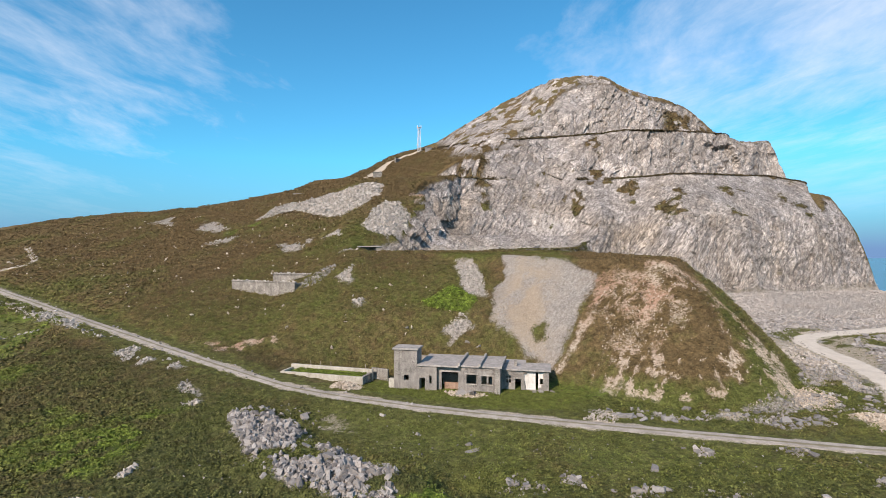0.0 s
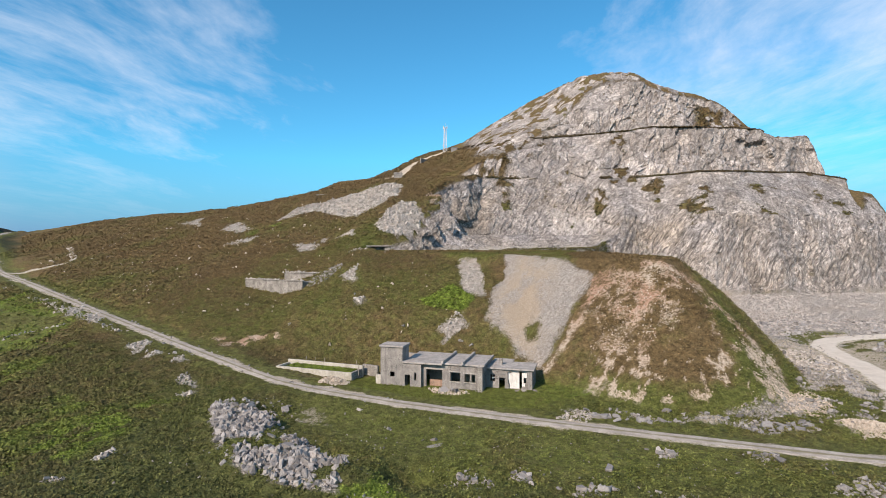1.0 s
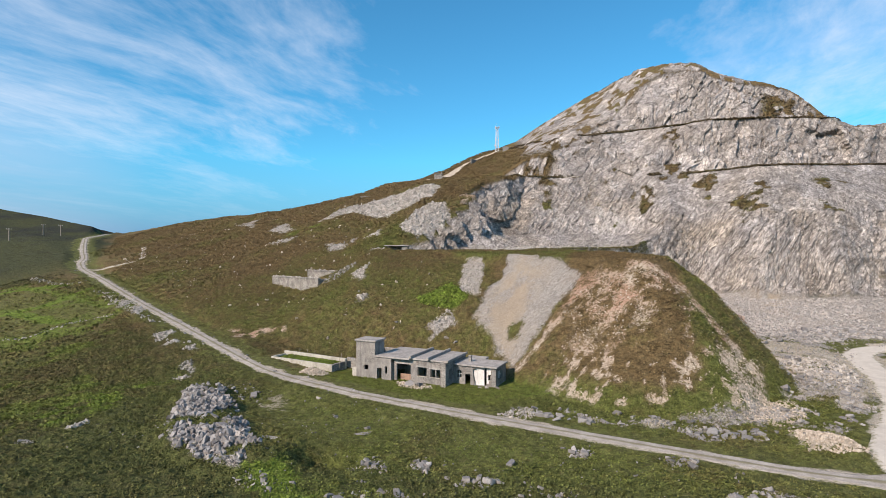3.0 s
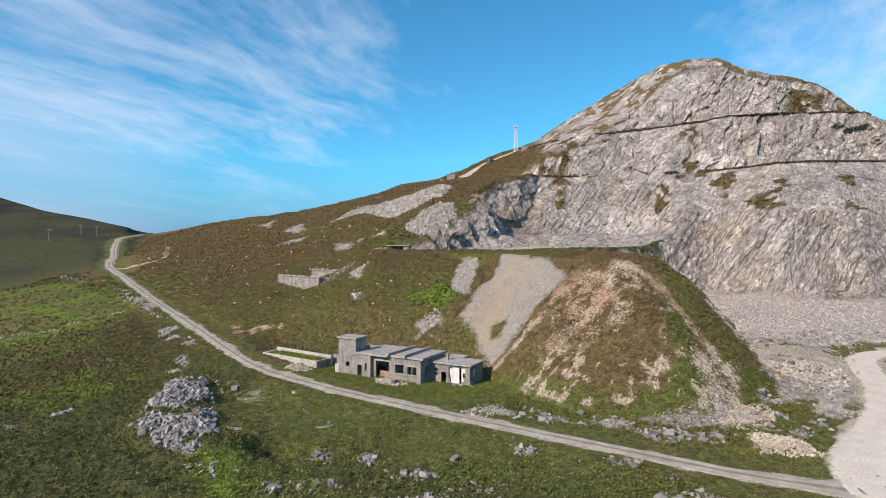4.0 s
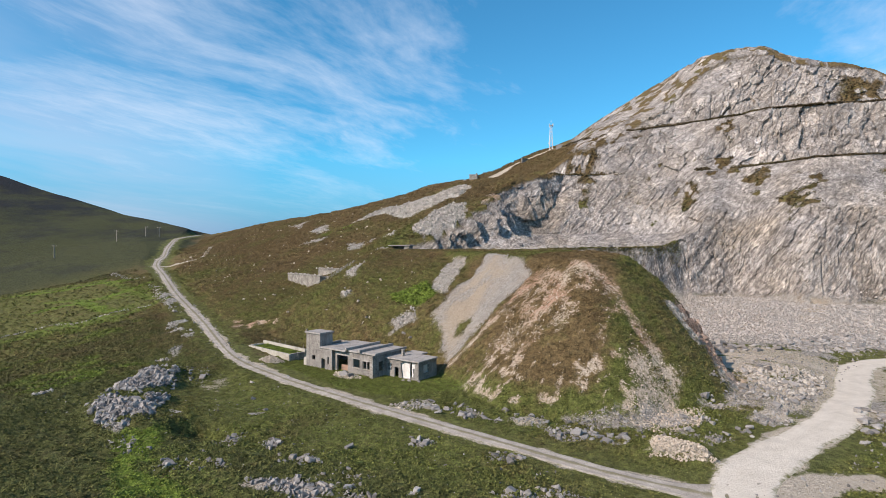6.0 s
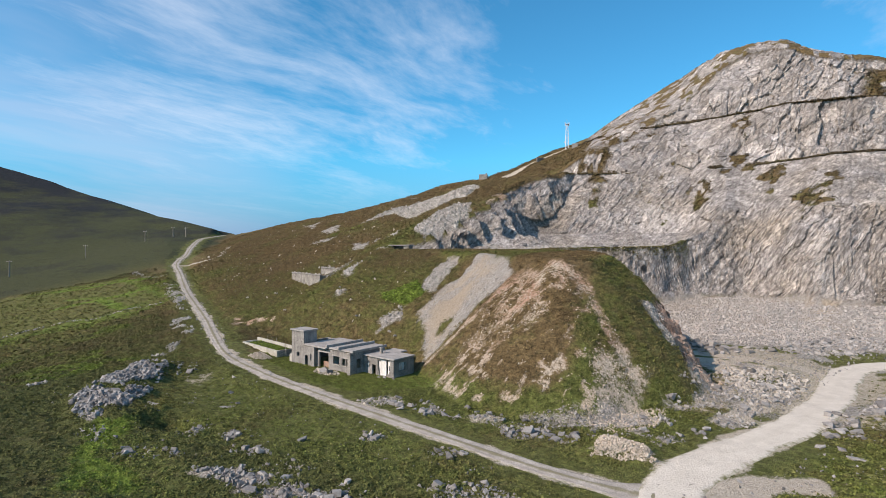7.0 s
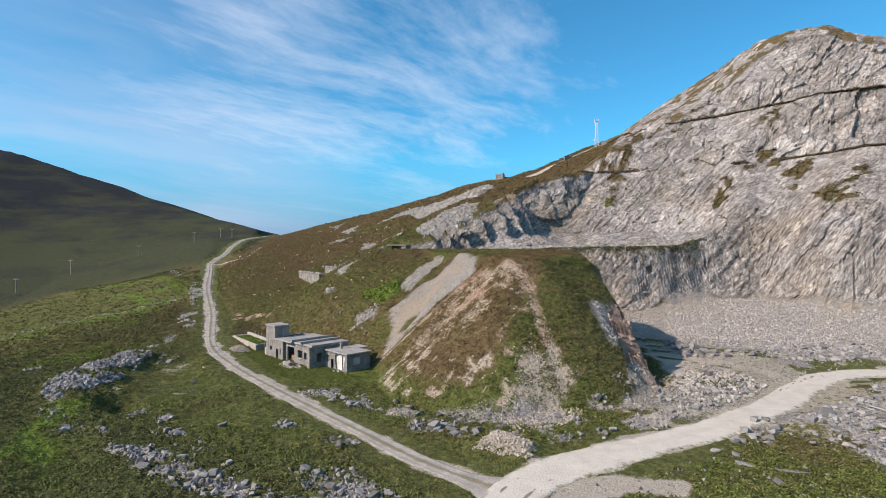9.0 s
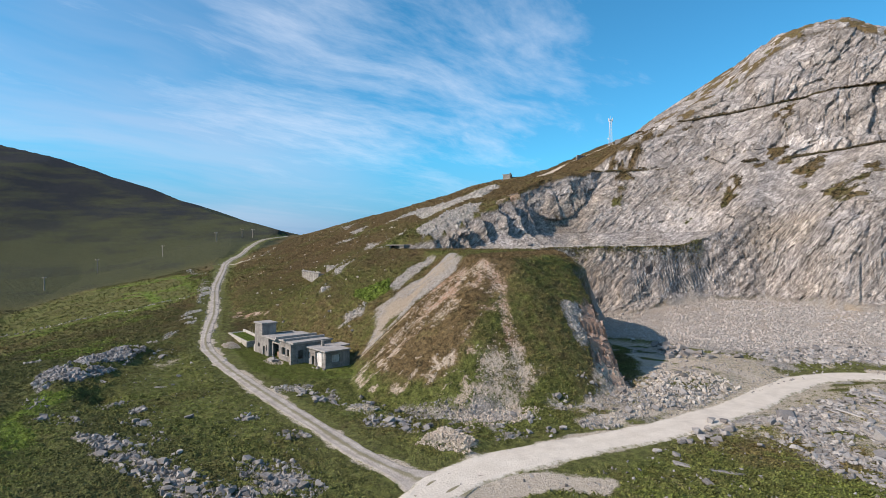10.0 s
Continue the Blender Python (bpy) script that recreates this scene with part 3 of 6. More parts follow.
# relief: blocky rock, hummocks of heather, loose stones
lean = XX * 0.86 - ZZ * 0.50
rise = XX * 0.50 + ZZ * 0.86
lean, rise = lean + 2.2 * fbm(XX, ZZ, 16, 3, 60), rise + 3.0 * fbm(ZZ, XX, 18, 2, 59)


def facets(u, v, su, sv, seed, offset, tilt):
    """Split planes: a mosaic of tilted facets, and the gap to the nearest joint between them."""
    a, b = u / su, v / sv
    ia, ib = np.floor(a), np.floor(b)
    first, second, out = np.full(a.shape, 9.0), np.full(a.shape, 9.0), np.zeros(a.shape)
    for di in (-1, 0, 1):
        for dj in (-1, 0, 1):
            ca, cb = ia + di, ib + dj
            da, db = a - ca - hashed(ca, cb, seed), b - cb - hashed(ca, cb, seed + 1)
            dist = np.hypot(da, db)
            near = dist < first
            second = np.where(near, first, np.minimum(second, dist))
            plane = offset * (hashed(ca, cb, seed + 2) - 0.5) + tilt * ((hashed(ca, cb, seed + 3) - 0.5) * da + (hashed(ca, cb, seed + 4) - 0.5) * db)
            out, first = np.where(near, plane, out), np.where(near, dist, first)
    return out, second - first


face = ROCK * smooth(SLOPE, 0.7, 1.3)
rows_ = slice(int(np.searchsorted(GY, 126)), int(np.searchsorted(GY, 322)))
cols_ = slice(int(np.searchsorted(GX, -45)), int(np.searchsorted(GX, 216)))
cut_ = (rows_, cols_)
cut_e = (slice(int(np.searchsorted(GY, 94)), int(np.searchsorted(GY, 113))), slice(int(np.searchsorted(GX, 50)), int(np.searchsorted(GX, 69))))
lu, rv, upper = lean[cut_], rise[cut_], smooth(ZZ[cut_] + 6 * n3[cut_], 44, 58)
big_, joint_ = facets(lu, rv, 6.5, 10.0, 201, 2.2, 2.8)
mid_f, joint_b = facets(lu, rv, 2.6, 5.0, 211, 0.9, 1.3)
thin_f, joint_c = facets(lu, rv, 1.0, 6.0, 221, 0.75, 0.3)
tiny_f, joint_d = facets(lu, rv, 1.1, 1.9, 241, 0.55, 0.9)
into = tiny_f * (0.35 + 0.5 * upper) + big_ * (0.40 + 0.75 * upper) + mid_f * (0.65 + 0.35 * upper) + thin_f * (1.1 - 0.8 * upper) + 0.45 * (1 - smooth(joint_, 0.0, 0.10)) + 0.25 * (1 - smooth(joint_b, 0.0, 0.12))
west_ = 1 - smooth(XX[cut_], 4, 12)
PYD, PXD = YY.copy(), XX.copy()
PYD[cut_] += face[cut_] * (1 - 0.7 * lip[cut_]) * into * (1 - 0.4 * west_)
crag = np.zeros(XX.shape)
red_f, red_j = facets((XX * 0.8 - YY * 0.6)[cut_e], (ZZ + 0.6 * XX)[cut_e], 1.3, 2.2, 251, 1.4, 1.2)
crag[cut_e] = 1.5 * patch(EAST_CLIFF, 0.8)[cut_e] * (red_f + 0.5 + 0.7 * (1 - smooth(red_j, 0.0, 0.12)))
crag[cut_] += crown[cut_] * (0.5 * big_ + 0.7 * mid_f + 0.6 * tiny_f)
side_f, side_j = facets((YY - 0.45 * ZZ)[cut_], ZZ[cut_], 4.5, 9.0, 231, 2.6, 2.4)
PXD[cut_] -= face[cut_] * west_ * (side_f + 0.6 * mid_f)
hum = (1 - np.clip(scree + soil + rock, 0, 1)) * (1 - 0.75 * grass) * (1 - 0.4 * lush) * smooth(ROADS, 0.3, 2.0) * NEAR
PZD = ZZ + hum * (0.55 * np.abs(fbm(XX, YY, 2.1, 3, 71)) + 0.25 * fbm(XX, YY, 0.9, 2, 72)) + 0.35 * scree * fbm(XX, YY, 1.6, 2, 73) * smooth(ROADS, 0, 1) + 1.2 * patch(PALE_HEAP, 1.4) + 1.0 * patch(CREAM, 1.6) + 1.5 * patch(PILE, 2.5) + face * 0.5 * fbm(XX, YY, 2.5, 2, 74) - 0.8 * crag
PZD = np.where(NEAR, PZD, ZZ)


def grid_mesh(name, px, py, pz, keep=None):
    """A mesh of a grid of places; keep picks faces."""
    rows, cols = px.shape
    idx = np.arange(rows * cols).reshape(rows, cols)
    quads = np.stack([idx[:-1, :-1], idx[:-1, 1:], idx[1:, 1:], idx[1:, :-1]], -1).reshape(-1, 4)
    if keep is not None:
        quads = quads[keep.reshape(-1)]
    used, inv = np.unique(quads, return_inverse=True)
    quads = inv.reshape(-1, 4)
    co = np.stack([px.reshape(-1), py.reshape(-1), pz.reshape(-1)], -1)[used]
    return raw_mesh(name, co, quads), used


def raw_mesh(name, co, faces, shade=True):
    n = faces.shape[1]
    me = bpy.data.meshes.new(name)
    me.vertices.add(len(co))
    me.vertices.foreach_set("co", co.astype(np.float32).reshape(-1))
    me.loops.add(faces.size)
    me.loops.foreach_set("vertex_index", faces.astype(np.int32).reshape(-1))
    me.polygons.add(len(faces))
    me.polygons.foreach_set("loop_start", (np.arange(len(faces)) * n).astype(np.int32))
    me.update(calc_edges=True)
    me.polygons.foreach_set("use_smooth", np.full(len(faces), shade))
    return me


def add_attr(me, name, values):
    a = me.attributes.new(name, "FLOAT", "POINT")
    a.data.foreach_set("value", values.astype(np.float32).reshape(-1))


# ---- materials of the land ----
def heather_color(net, pos, moor_f=0.0, lush_f=0.0, grass_f=0.0, verd_f=0.5):
    patchy = net.noise(pos, 0.055, 4, 0.6)
    mid = net.noise(pos, 0.55, 4, 0.65)
    fine = net.remap(net.noise(pos, 4.0, 4, 0.75), 0.30, 0.70)
    brown = net.mix(fine, (0.080, 0.058, 0.029), (0.186, 0.134, 0.068))
    green = net.mix(fine, (0.050, 0.062, 0.017), (0.150, 0.168, 0.050))
    c = net.mix(net.remap(net.math("ADD", net.math("ADD", net.math("MULTIPLY", patchy, 0.9), net.math("MULTIPLY", mid, 0.6)), net.math("MULTIPLY", net.math("SUBTRACT", verd_f, 0.5), 0.55)), 0.60, 0.95), brown, green)
    # dark heather, with the far hill's blue haze and cloud shade put into the colour
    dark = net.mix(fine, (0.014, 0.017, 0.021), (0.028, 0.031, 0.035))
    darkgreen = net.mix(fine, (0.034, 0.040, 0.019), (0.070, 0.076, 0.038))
    # the hazed bluish tone takes over with height
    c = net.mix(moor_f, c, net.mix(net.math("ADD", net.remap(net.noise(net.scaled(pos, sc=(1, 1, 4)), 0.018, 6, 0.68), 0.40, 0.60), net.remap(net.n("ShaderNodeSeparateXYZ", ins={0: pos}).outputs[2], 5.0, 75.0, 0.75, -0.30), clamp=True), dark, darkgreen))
    grassy = net.mix(net.remap(mid, 0.35, 0.65), (0.056, 0.070, 0.020), (0.156, 0.156, 0.056))
    grassy = net.mix(0.5, grassy, net.mix(fine, (0.056, 0.072, 0.020), (0.165, 0.170, 0.056)))
    c = net.mix(net.math("MULTIPLY", grass_f, net.remap(mid, 0.25, 0.55, 0.45, 1.0)), c, grassy)
    bright = net.mix(fine, (0.06, 0.10, 0.018), (0.17, 0.235, 0.04))
    c = net.mix(lush_f, c, bright)
    # single clumps: old dark stems, fresh growth, and dry straw between them
    clump = net.remap(net.noise(pos, 1.15, 6, 0.78), 0.36, 0.64, 0.50, 1.42)
    c = net.mix(1.0, c, net.n("ShaderNodeCombineColor", ins={0: clump, 1: clump, 2: clump}).outputs[0], "MULTIPLY")
    straw = net.math("MULTIPLY", net.remap(net.noise(net.scaled(pos, sc=(1, 1, 2)), 0.75, 6, 0.8), 0.56, 0.66, 0.0, 0.46), net.math("SUBTRACT", 1.0, moor_f))
    c = net.mix(straw, c, net.mix(fine, (0.12, 0.105, 0.055), (0.27, 0.235, 0.135)))
    return c, fine, mid


def ground_material(name):
    m, g = material(name)
    geo = g.n("ShaderNodeNewGeometry")
    pos = geo.outputs["Position"]
    rough_edge = g.math("ADD", g.math("MULTIPLY", g.math("SUBTRACT", g.noise(pos, 1.6, 5, 0.7), 0.5), 1.1), g.math("MULTIPLY", g.math("SUBTRACT", g.noise(pos, 5.5, 4, 0.75), 0.5), 1.3))

    def edge(name_):
        a = g.attr(name_)
        inner = g.math("MULTIPLY", g.math("MULTIPLY", a, g.math("SUBTRACT", 1.0, a)), 4.0)
        return g.remap(g.math("ADD", a, g.math("MULTIPLY", rough_edge, g.math("MULTIPLY", inner, 1.0))), 0.30, 0.70)

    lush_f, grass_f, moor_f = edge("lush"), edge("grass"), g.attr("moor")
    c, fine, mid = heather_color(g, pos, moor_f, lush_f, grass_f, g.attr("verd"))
    tuft = g.math("SUBTRACT", 1.0, g.voro(pos, 1.5, "SMOOTH_F1"))
    bump = g.math("ADD", g.math("MULTIPLY", tuft, 0.5), g.math("MULTIPLY", fine, 0.5))
    # soil and gravel
    tone = g.noise(pos, 0.16, 4, 0.6)
    grit = g.remap(g.noise(pos, 5.0, 5, 0.8), 0.22, 0.78)
    earth = g.mix(g.math("MULTIPLY", g.remap(tone, 0.36, 0.60), g.attr("ruddy")), (0.62, 0.56, 0.475), (0.50, 0.335, 0.255))
    earth = g.mix(g.math("MULTIPLY", g.remap(grit, 0.3, 0.7), 0.7), g.mix(1.0, earth, (0.60, 0.57, 0.54), "MULTIPLY"), earth)
    soil_f = edge("soil")
    speckle = g.remap(g.noise(pos, 1.7, 6, 0.8), 0.45, 0.51, 0.05, 1.0)
    soil_f = g.math("MULTIPLY", soil_f, g.mixf(g.attr("thin_cover"), 1.0, g.mixf(g.remap(g.attr("soil"), 0.75, 0.95), speckle, 1.0)))
    c = g.mix(soil_f, c, earth)
    # loose stones
    warp = g.n("ShaderNodeVectorMath", operation="ADD", ins={0: pos, 1: g.n("ShaderNodeVectorMath", operation="SCALE", ins={0: g.noise(pos, 2.0, 2, 0.5, out=1), "Scale": 0.7}).outputs[0]}).outputs[0]
    cell = g.n("ShaderNodeTexVoronoi", feature="F1", ins={"Vector": warp, "Scale": 3.4})
    crack = g.voro(warp, 3.4, "DISTANCE_TO_EDGE")
    cell2 = g.n("ShaderNodeTexVoronoi", feature="F1", ins={"Vector": warp, "Scale": 8.0})
    shade = g.n("ShaderNodeSeparateColor", ins={0: cell.outputs["Color"]}).outputs[0]
    shade2 = g.n("ShaderNodeSeparateColor", ins={0: cell2.outputs["Color"]}).outputs[0]
    stone = g.mix(shade, (0.30, 0.28, 0.26), (0.62, 0.585, 0.545))
    stone = g.mix(g.math("MULTIPLY", shade2, 0.45), stone, (0.40, 0.37, 0.33))
    stone = g.mix(g.math("MULTIPLY", g.remap(crack, 0.0, 0.08, 0.7, 0.0), g.remap(grit, 0.35, 0.6)), stone, (0.07, 0.064, 0.058))
    pinkish = g.remap(g.noise(pos, 0.10, 2, 0.5), 0.5, 0.68)
    stone = g.mix(g.math("MULTIPLY", pinkish, 0.35), stone, (0.42, 0.34, 0.27))
    stone = g.mix(g.math("MULTIPLY", g.attr("tan"), 0.75), stone, g.mix(g.remap(grit, 0.3, 0.7), (0.36, 0.285, 0.205), (0.62, 0.52, 0.40)))
    scree_f = edge("scree")
    c = g.mix(scree_f, c, stone)
    bump = g.mixf(scree_f, bump, g.math("ADD", g.remap(crack, 0.0, 0.2), g.math("MULTIPLY", shade2, 0.5)))
    # rock faces
    rc, rb = rock_nodes(g, pos)
    rock_f = edge("rock")
    c = g.mix(rock_f, c, rc)
    bump = g.mixf(rock_f, bump, rb)
    g.surface(c, 0.92, bump, g.mixf(rock_f, 0.8, 0.85), 0.40, spec=0.12)
    return m


def rock_nodes(g, pos):
    bent = g.n("ShaderNodeVectorMath", operation="ADD", ins={0: pos, 1: g.n("ShaderNodeVectorMath", operation="SCALE", ins={0: g.noise(pos, 0.035, 3, 0.5, out=1), "Scale": 8.0}).outputs[0]}).outputs[0]

    def slanted(angle, sc):
        return g.scaled(g.scaled(bent, rot=(0, angle, 0)), sc=sc)

    def cracks(field, width):
        return g.remap(g.math("ABSOLUTE", g.math("SUBTRACT", field, 0.5)), 0.0, width, 1.0, 0.0)

    def cells(vec, scale):
        f = g.n("ShaderNodeSeparateColor", ins={0: g.voro(vec, scale, "F1", "Color")})
        return f.outputs[0], f.outputs[1], g.voro(vec, scale, "DISTANCE_TO_EDGE")

    high = g.remap(g.math("ADD", g.n("ShaderNodeSeparateXYZ", ins={0: pos}).outputs[2], g.math("MULTIPLY", g.noise(pos, 0.05, 3), 16.0)), 56.0, 68.0)
    chips = g.noise(pos, 0.9, 6, 0.75)
    grain = g.noise(pos, 2.6, 5, 0.8)
    speck = g.noise(pos, 6.0, 3, 0.8)
    broad = g.noise(pos, 0.03, 4, 0.6)
    bedding = slanted(-34, (1.0, 0.6, 0.16))
    ribs = g.noise(bedding, 0.42, 6, 0.66)
    thin = g.noise(bedding, 1.5, 5, 0.72)
    dash = g.noise(slanted(-34, (1.5, 0.7, 0.30)), 1.1, 4, 0.7)
    cross_ = g.noise(slanted(48, (1.0, 0.7, 0.24)), 0.34, 6, 0.64)
    slab_a, slab_h, slab_e = cells(slanted(-36, (1.0, 0.7, 0.50)), 0.26)
    bloc_a, bloc_h, bloc_e = cells(slanted(38, (1.0, 0.7, 0.55)), 0.62)
    chip_a, chip_h, chip_e = cells(slanted(-30, (1.0, 0.8, 0.40)), 1.7)
    # tone: split faces, each weathered a little differently
    v = g.mixf(high, 0.375, 0.435)
    for field, lo, hi in ((slab_a, g.mixf(high, 0.88, 0.66), g.mixf(high, 1.10, 1.26)), (bloc_a, 0.80, 1.16), (chip_a, 0.82, 1.16)):
        v = g.math("MULTIPLY", v, g.mixf(field, lo, hi))
    v = g.math("MULTIPLY", v, g.remap(ribs, 0.36, 0.64, 0.80, 1.16))
    v = g.math("MULTIPLY", v, g.remap(thin, 0.36, 0.64, g.mixf(high, 0.60, 0.84), g.mixf(high, 1.40, 1.14)))
    v = g.math("MULTIPLY", v, g.remap(g.noise(slanted(-34, (1.0, 0.6, 0.14)), 0.09, 5, 0.62), 0.38, 0.62, 0.84, 1.12))
    v = g.math("MULTIPLY", v, g.remap(grain, 0.32, 0.68, 0.80, 1.18))
    tint = g.mix(g.remap(g.noise(pos, 0.09, 5, 0.65), 0.38, 0.62), (1.06, 0.975, 0.895), (1.03, 0.975, 0.945))
    tint = g.mix(g.math("MULTIPLY", g.remap(broad, 0.50, 0.62), g.mixf(high, 0.7, 0.2)), tint, (0.98, 0.84, 0.68))
    c = g.mix(1.0, tint, g.n("ShaderNodeCombineColor", ins={0: v, 1: v, 2: v}).outputs[0], "MULTIPLY")
    c = g.mix(g.math("MULTIPLY", g.attr("tan"), g.remap(chips, 0.38, 0.56, 0.1, 0.85)), c, (0.56, 0.525, 0.49))
    # open joints: the shade inside them is put into the colour as dark lines
    broken = g.remap(chips, 0.42, 0.54)
    dark = g.math("MULTIPLY", g.remap(slab_e, 0.0, 0.05, 1.0, 0.0), g.math("MULTIPLY", g.mixf(high, 0.3, 1.0), g.remap(grain, 0.34, 0.50)))
    dark = g.math("MAXIMUM", dark, g.math("MULTIPLY", g.math("MULTIPLY", g.remap(bloc_e, 0.0, 0.07, 1.0, 0.0), broken), g.mixf(high, 0.6, 1.0)))
    dark = g.math("MAXIMUM", dark, g.math("MULTIPLY", g.remap(dash, 0.39, 0.45, 1.0, 0.0), g.mixf(high, 0.95, 0.45)))
    dark = g.math("MAXIMUM", dark, g.math("MULTIPLY", cracks(cross_, 0.014), g.remap(chips, 0.48, 0.58)))
    dark = g.math("MAXIMUM", dark, g.math("MULTIPLY", g.math("MULTIPLY", cracks(ribs, 0.018), broken), g.mixf(high, 1.0, 0.5)))
    dark = g.math("MAXIMUM", dark, g.math("MULTIPLY", g.remap(chip_e, 0.0, 0.09, 0.8, 0.0), g.remap(speck, 0.42, 0.54)))
    c = g.mix(g.math("MULTIPLY", dark, 0.78), c, (0.070, 0.062, 0.058))
    weeds = g.math("MULTIPLY", g.remap(g.noise(pos, 0.11, 6, 0.72), 0.62, 0.67), g.remap(broad, 0.42, 0.54))
    weeds = g.math("MAXIMUM", g.math("MULTIPLY", weeds, 0.75), g.math("MULTIPLY", g.remap(g.noise(pos, 0.5, 5, 0.75), 0.62, 0.66), g.remap(g.noise(pos, 0.045, 3), 0.50, 0.60, 0.0, 0.7)))
    c = g.mix(weeds, c, g.mix(chips, (0.05, 0.045, 0.02), (0.12, 0.10, 0.045)))
    b = g.math("ADD", g.math("MULTIPLY", ribs, 0.7), g.math("MULTIPLY", cross_, 0.5))
    b = g.math("ADD", b, g.math("ADD", g.math("MULTIPLY", thin, g.mixf(high, 0.8, 0.3)), g.math("ADD", g.math("MULTIPLY", chips, 0.3), g.math("MULTIPLY", grain, 0.35))))
    b = g.math("ADD", b, g.math("MULTIPLY", slab_h, g.mixf(high, 0.3, 0.9)))
    b = g.math("ADD", b, g.math("ADD", g.math("MULTIPLY", bloc_h, 0.5), g.math("MULTIPLY", chip_h, 0.35)))
    return c, g.math("SUBTRACT", b, g.math("MULTIPLY", dark, 0.6))


mat_ground = ground_material("moorland")

# ---- the land as one sheet, in four named pieces that share their borders ----
mid = (slice(None, -1), slice(None, -1))
is_cliff = ((ROCK[mid] > 0.35) | (crown[mid] > 0.3)) & (XX[mid] > -40) & (YY[mid] > 120) & (ZZ[mid] > 1.5) & (flat_pit[mid] < 0.5)
is_mound = (MOUND[mid] > 0.5) & ~is_cliff & (XX[mid] > -2)
is_far = (XX[mid] < -262) & ~is_cliff
rest = ~(is_cliff | is_mound | is_far)
for name, mask, label, cat in (("ground", rest, "heather and rough grass moorland with stone screes", "moorland"), ("quarry_face", is_cliff, "grey quarried rock face with ledges and benches", "cliff"),
                               ("spoil_mound", is_mound, "overgrown quarry spoil mound with bare reddish scars", "mound"), ("far_hillside", is_far, "dark heather hillside across the valley, with blue haze in its colour", "hill")):
    me, used = grid_mesh(name, PXD, PYD, PZD, mask)
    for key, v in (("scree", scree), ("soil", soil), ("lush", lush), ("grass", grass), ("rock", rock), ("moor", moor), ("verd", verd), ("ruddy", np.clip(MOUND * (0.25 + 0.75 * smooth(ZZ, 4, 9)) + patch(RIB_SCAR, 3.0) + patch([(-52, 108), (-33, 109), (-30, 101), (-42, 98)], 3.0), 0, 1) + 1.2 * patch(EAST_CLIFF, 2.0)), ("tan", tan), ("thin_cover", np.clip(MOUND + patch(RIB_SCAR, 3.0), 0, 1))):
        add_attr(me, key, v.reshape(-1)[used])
    me.materials.append(mat_ground)
    if name == "quarry_face":
        me.polygons.foreach_set("use_smooth", np.zeros(len(me.polygons), bool))
    tagged(new(name, me), label, cat, kind="structure")

mat_sea, q = material("sea_water")
q.surface((0.02, 0.06, 0.12), 0.25, q.noise(q.n("ShaderNodeNewGeometry").outputs["Position"], 0.05, 4), 0.3, 1.0)
gx, gy = np.meshgrid(np.linspace(-4900, 4900, 21), np.linspace(-4900, 4900, 21))
me, _ = grid_mesh("water", gx, gy, np.full(gx.shape, -62.0))
me.materials.append(mat_sea)
tagged(new("water", me), "hazy blue sea below the hills", "sea", kind="structure")


def ground_at(x, y):
    """Height of the finished sheet with its relief."""
    x, y = np.asarray(x, float), np.asarray(y, float)
    i = np.clip(np.searchsorted(GX, x) - 1, 0, len(GX) - 2)
    j = np.clip(np.searchsorted(GY, y) - 1, 0, len(GY) - 2)
    fx, fy = (x - GX[i]) / (GX[i + 1] - GX[i]), (y - GY[j]) / (GY[j + 1] - GY[j])
    return (PZD[j, i] * (1 - fx) + PZD[j, i + 1] * fx) * (1 - fy) + (PZD[j + 1, i] * (1 - fx) + PZD[j + 1, i + 1] * fx) * fy


def at_grid(field, x, y):
    return field[np.clip(np.searchsorted(GY, y) - 1, 0, len(GY) - 1), np.clip(np.searchsorted(GX, x) - 1, 0, len(GX) - 1)]


# ---- tracks ----
def track_material(name, tone_a, tone_b, centre, rough=0.75):
    m, g = material(name)
    pos = g.n("ShaderNodeNewGeometry").outputs["Position"]
    across = g.attr("across")
    grit = g.noise(pos, 7.0, 4, 0.8)
    blot = g.noise(pos, 0.5, 5, 0.65)
    c = g.mix(g.remap(blot, 0.35, 0.65), tone_a, tone_b)
    c = g.mix(g.math("MULTIPLY", g.remap(grit, 0.35, 0.7), rough), c, g.mix(1.0, c, (0.58, 0.57, 0.56), "MULTIPLY"))
    wet = g.noise(pos, 0.22, 5, 0.7)
    c = g.mix(g.remap(wet, 0.52, 0.62, 0.0, rough * 0.6), c, (0.235, 0.215, 0.20))
    off = g.math("ABSOLUTE", across)
    middle = g.remap(g.math("ADD", off, g.math("MULTIPLY", g.math("SUBTRACT", blot, 0.5), 0.5)), 0.10, 0.26, centre, 0.0)
    c = g.mix(middle, c, (0.17, 0.155, 0.085))
    verge = g.remap(g.math("ADD", off, g.math("MULTIPLY", g.math("SUBTRACT", g.noise(pos, 1.3, 4, 0.7), 0.5), 0.9)), 0.78, 1.05)
    c = g.mix(verge, c, g.mix(grit, (0.075, 0.085, 0.025), (0.15, 0.145, 0.06)))
    g.surface(c, 0.95, g.math("ADD", grit, g.voro(pos, 4.0)), 0.5, 0.08, spec=0.1)
    return m


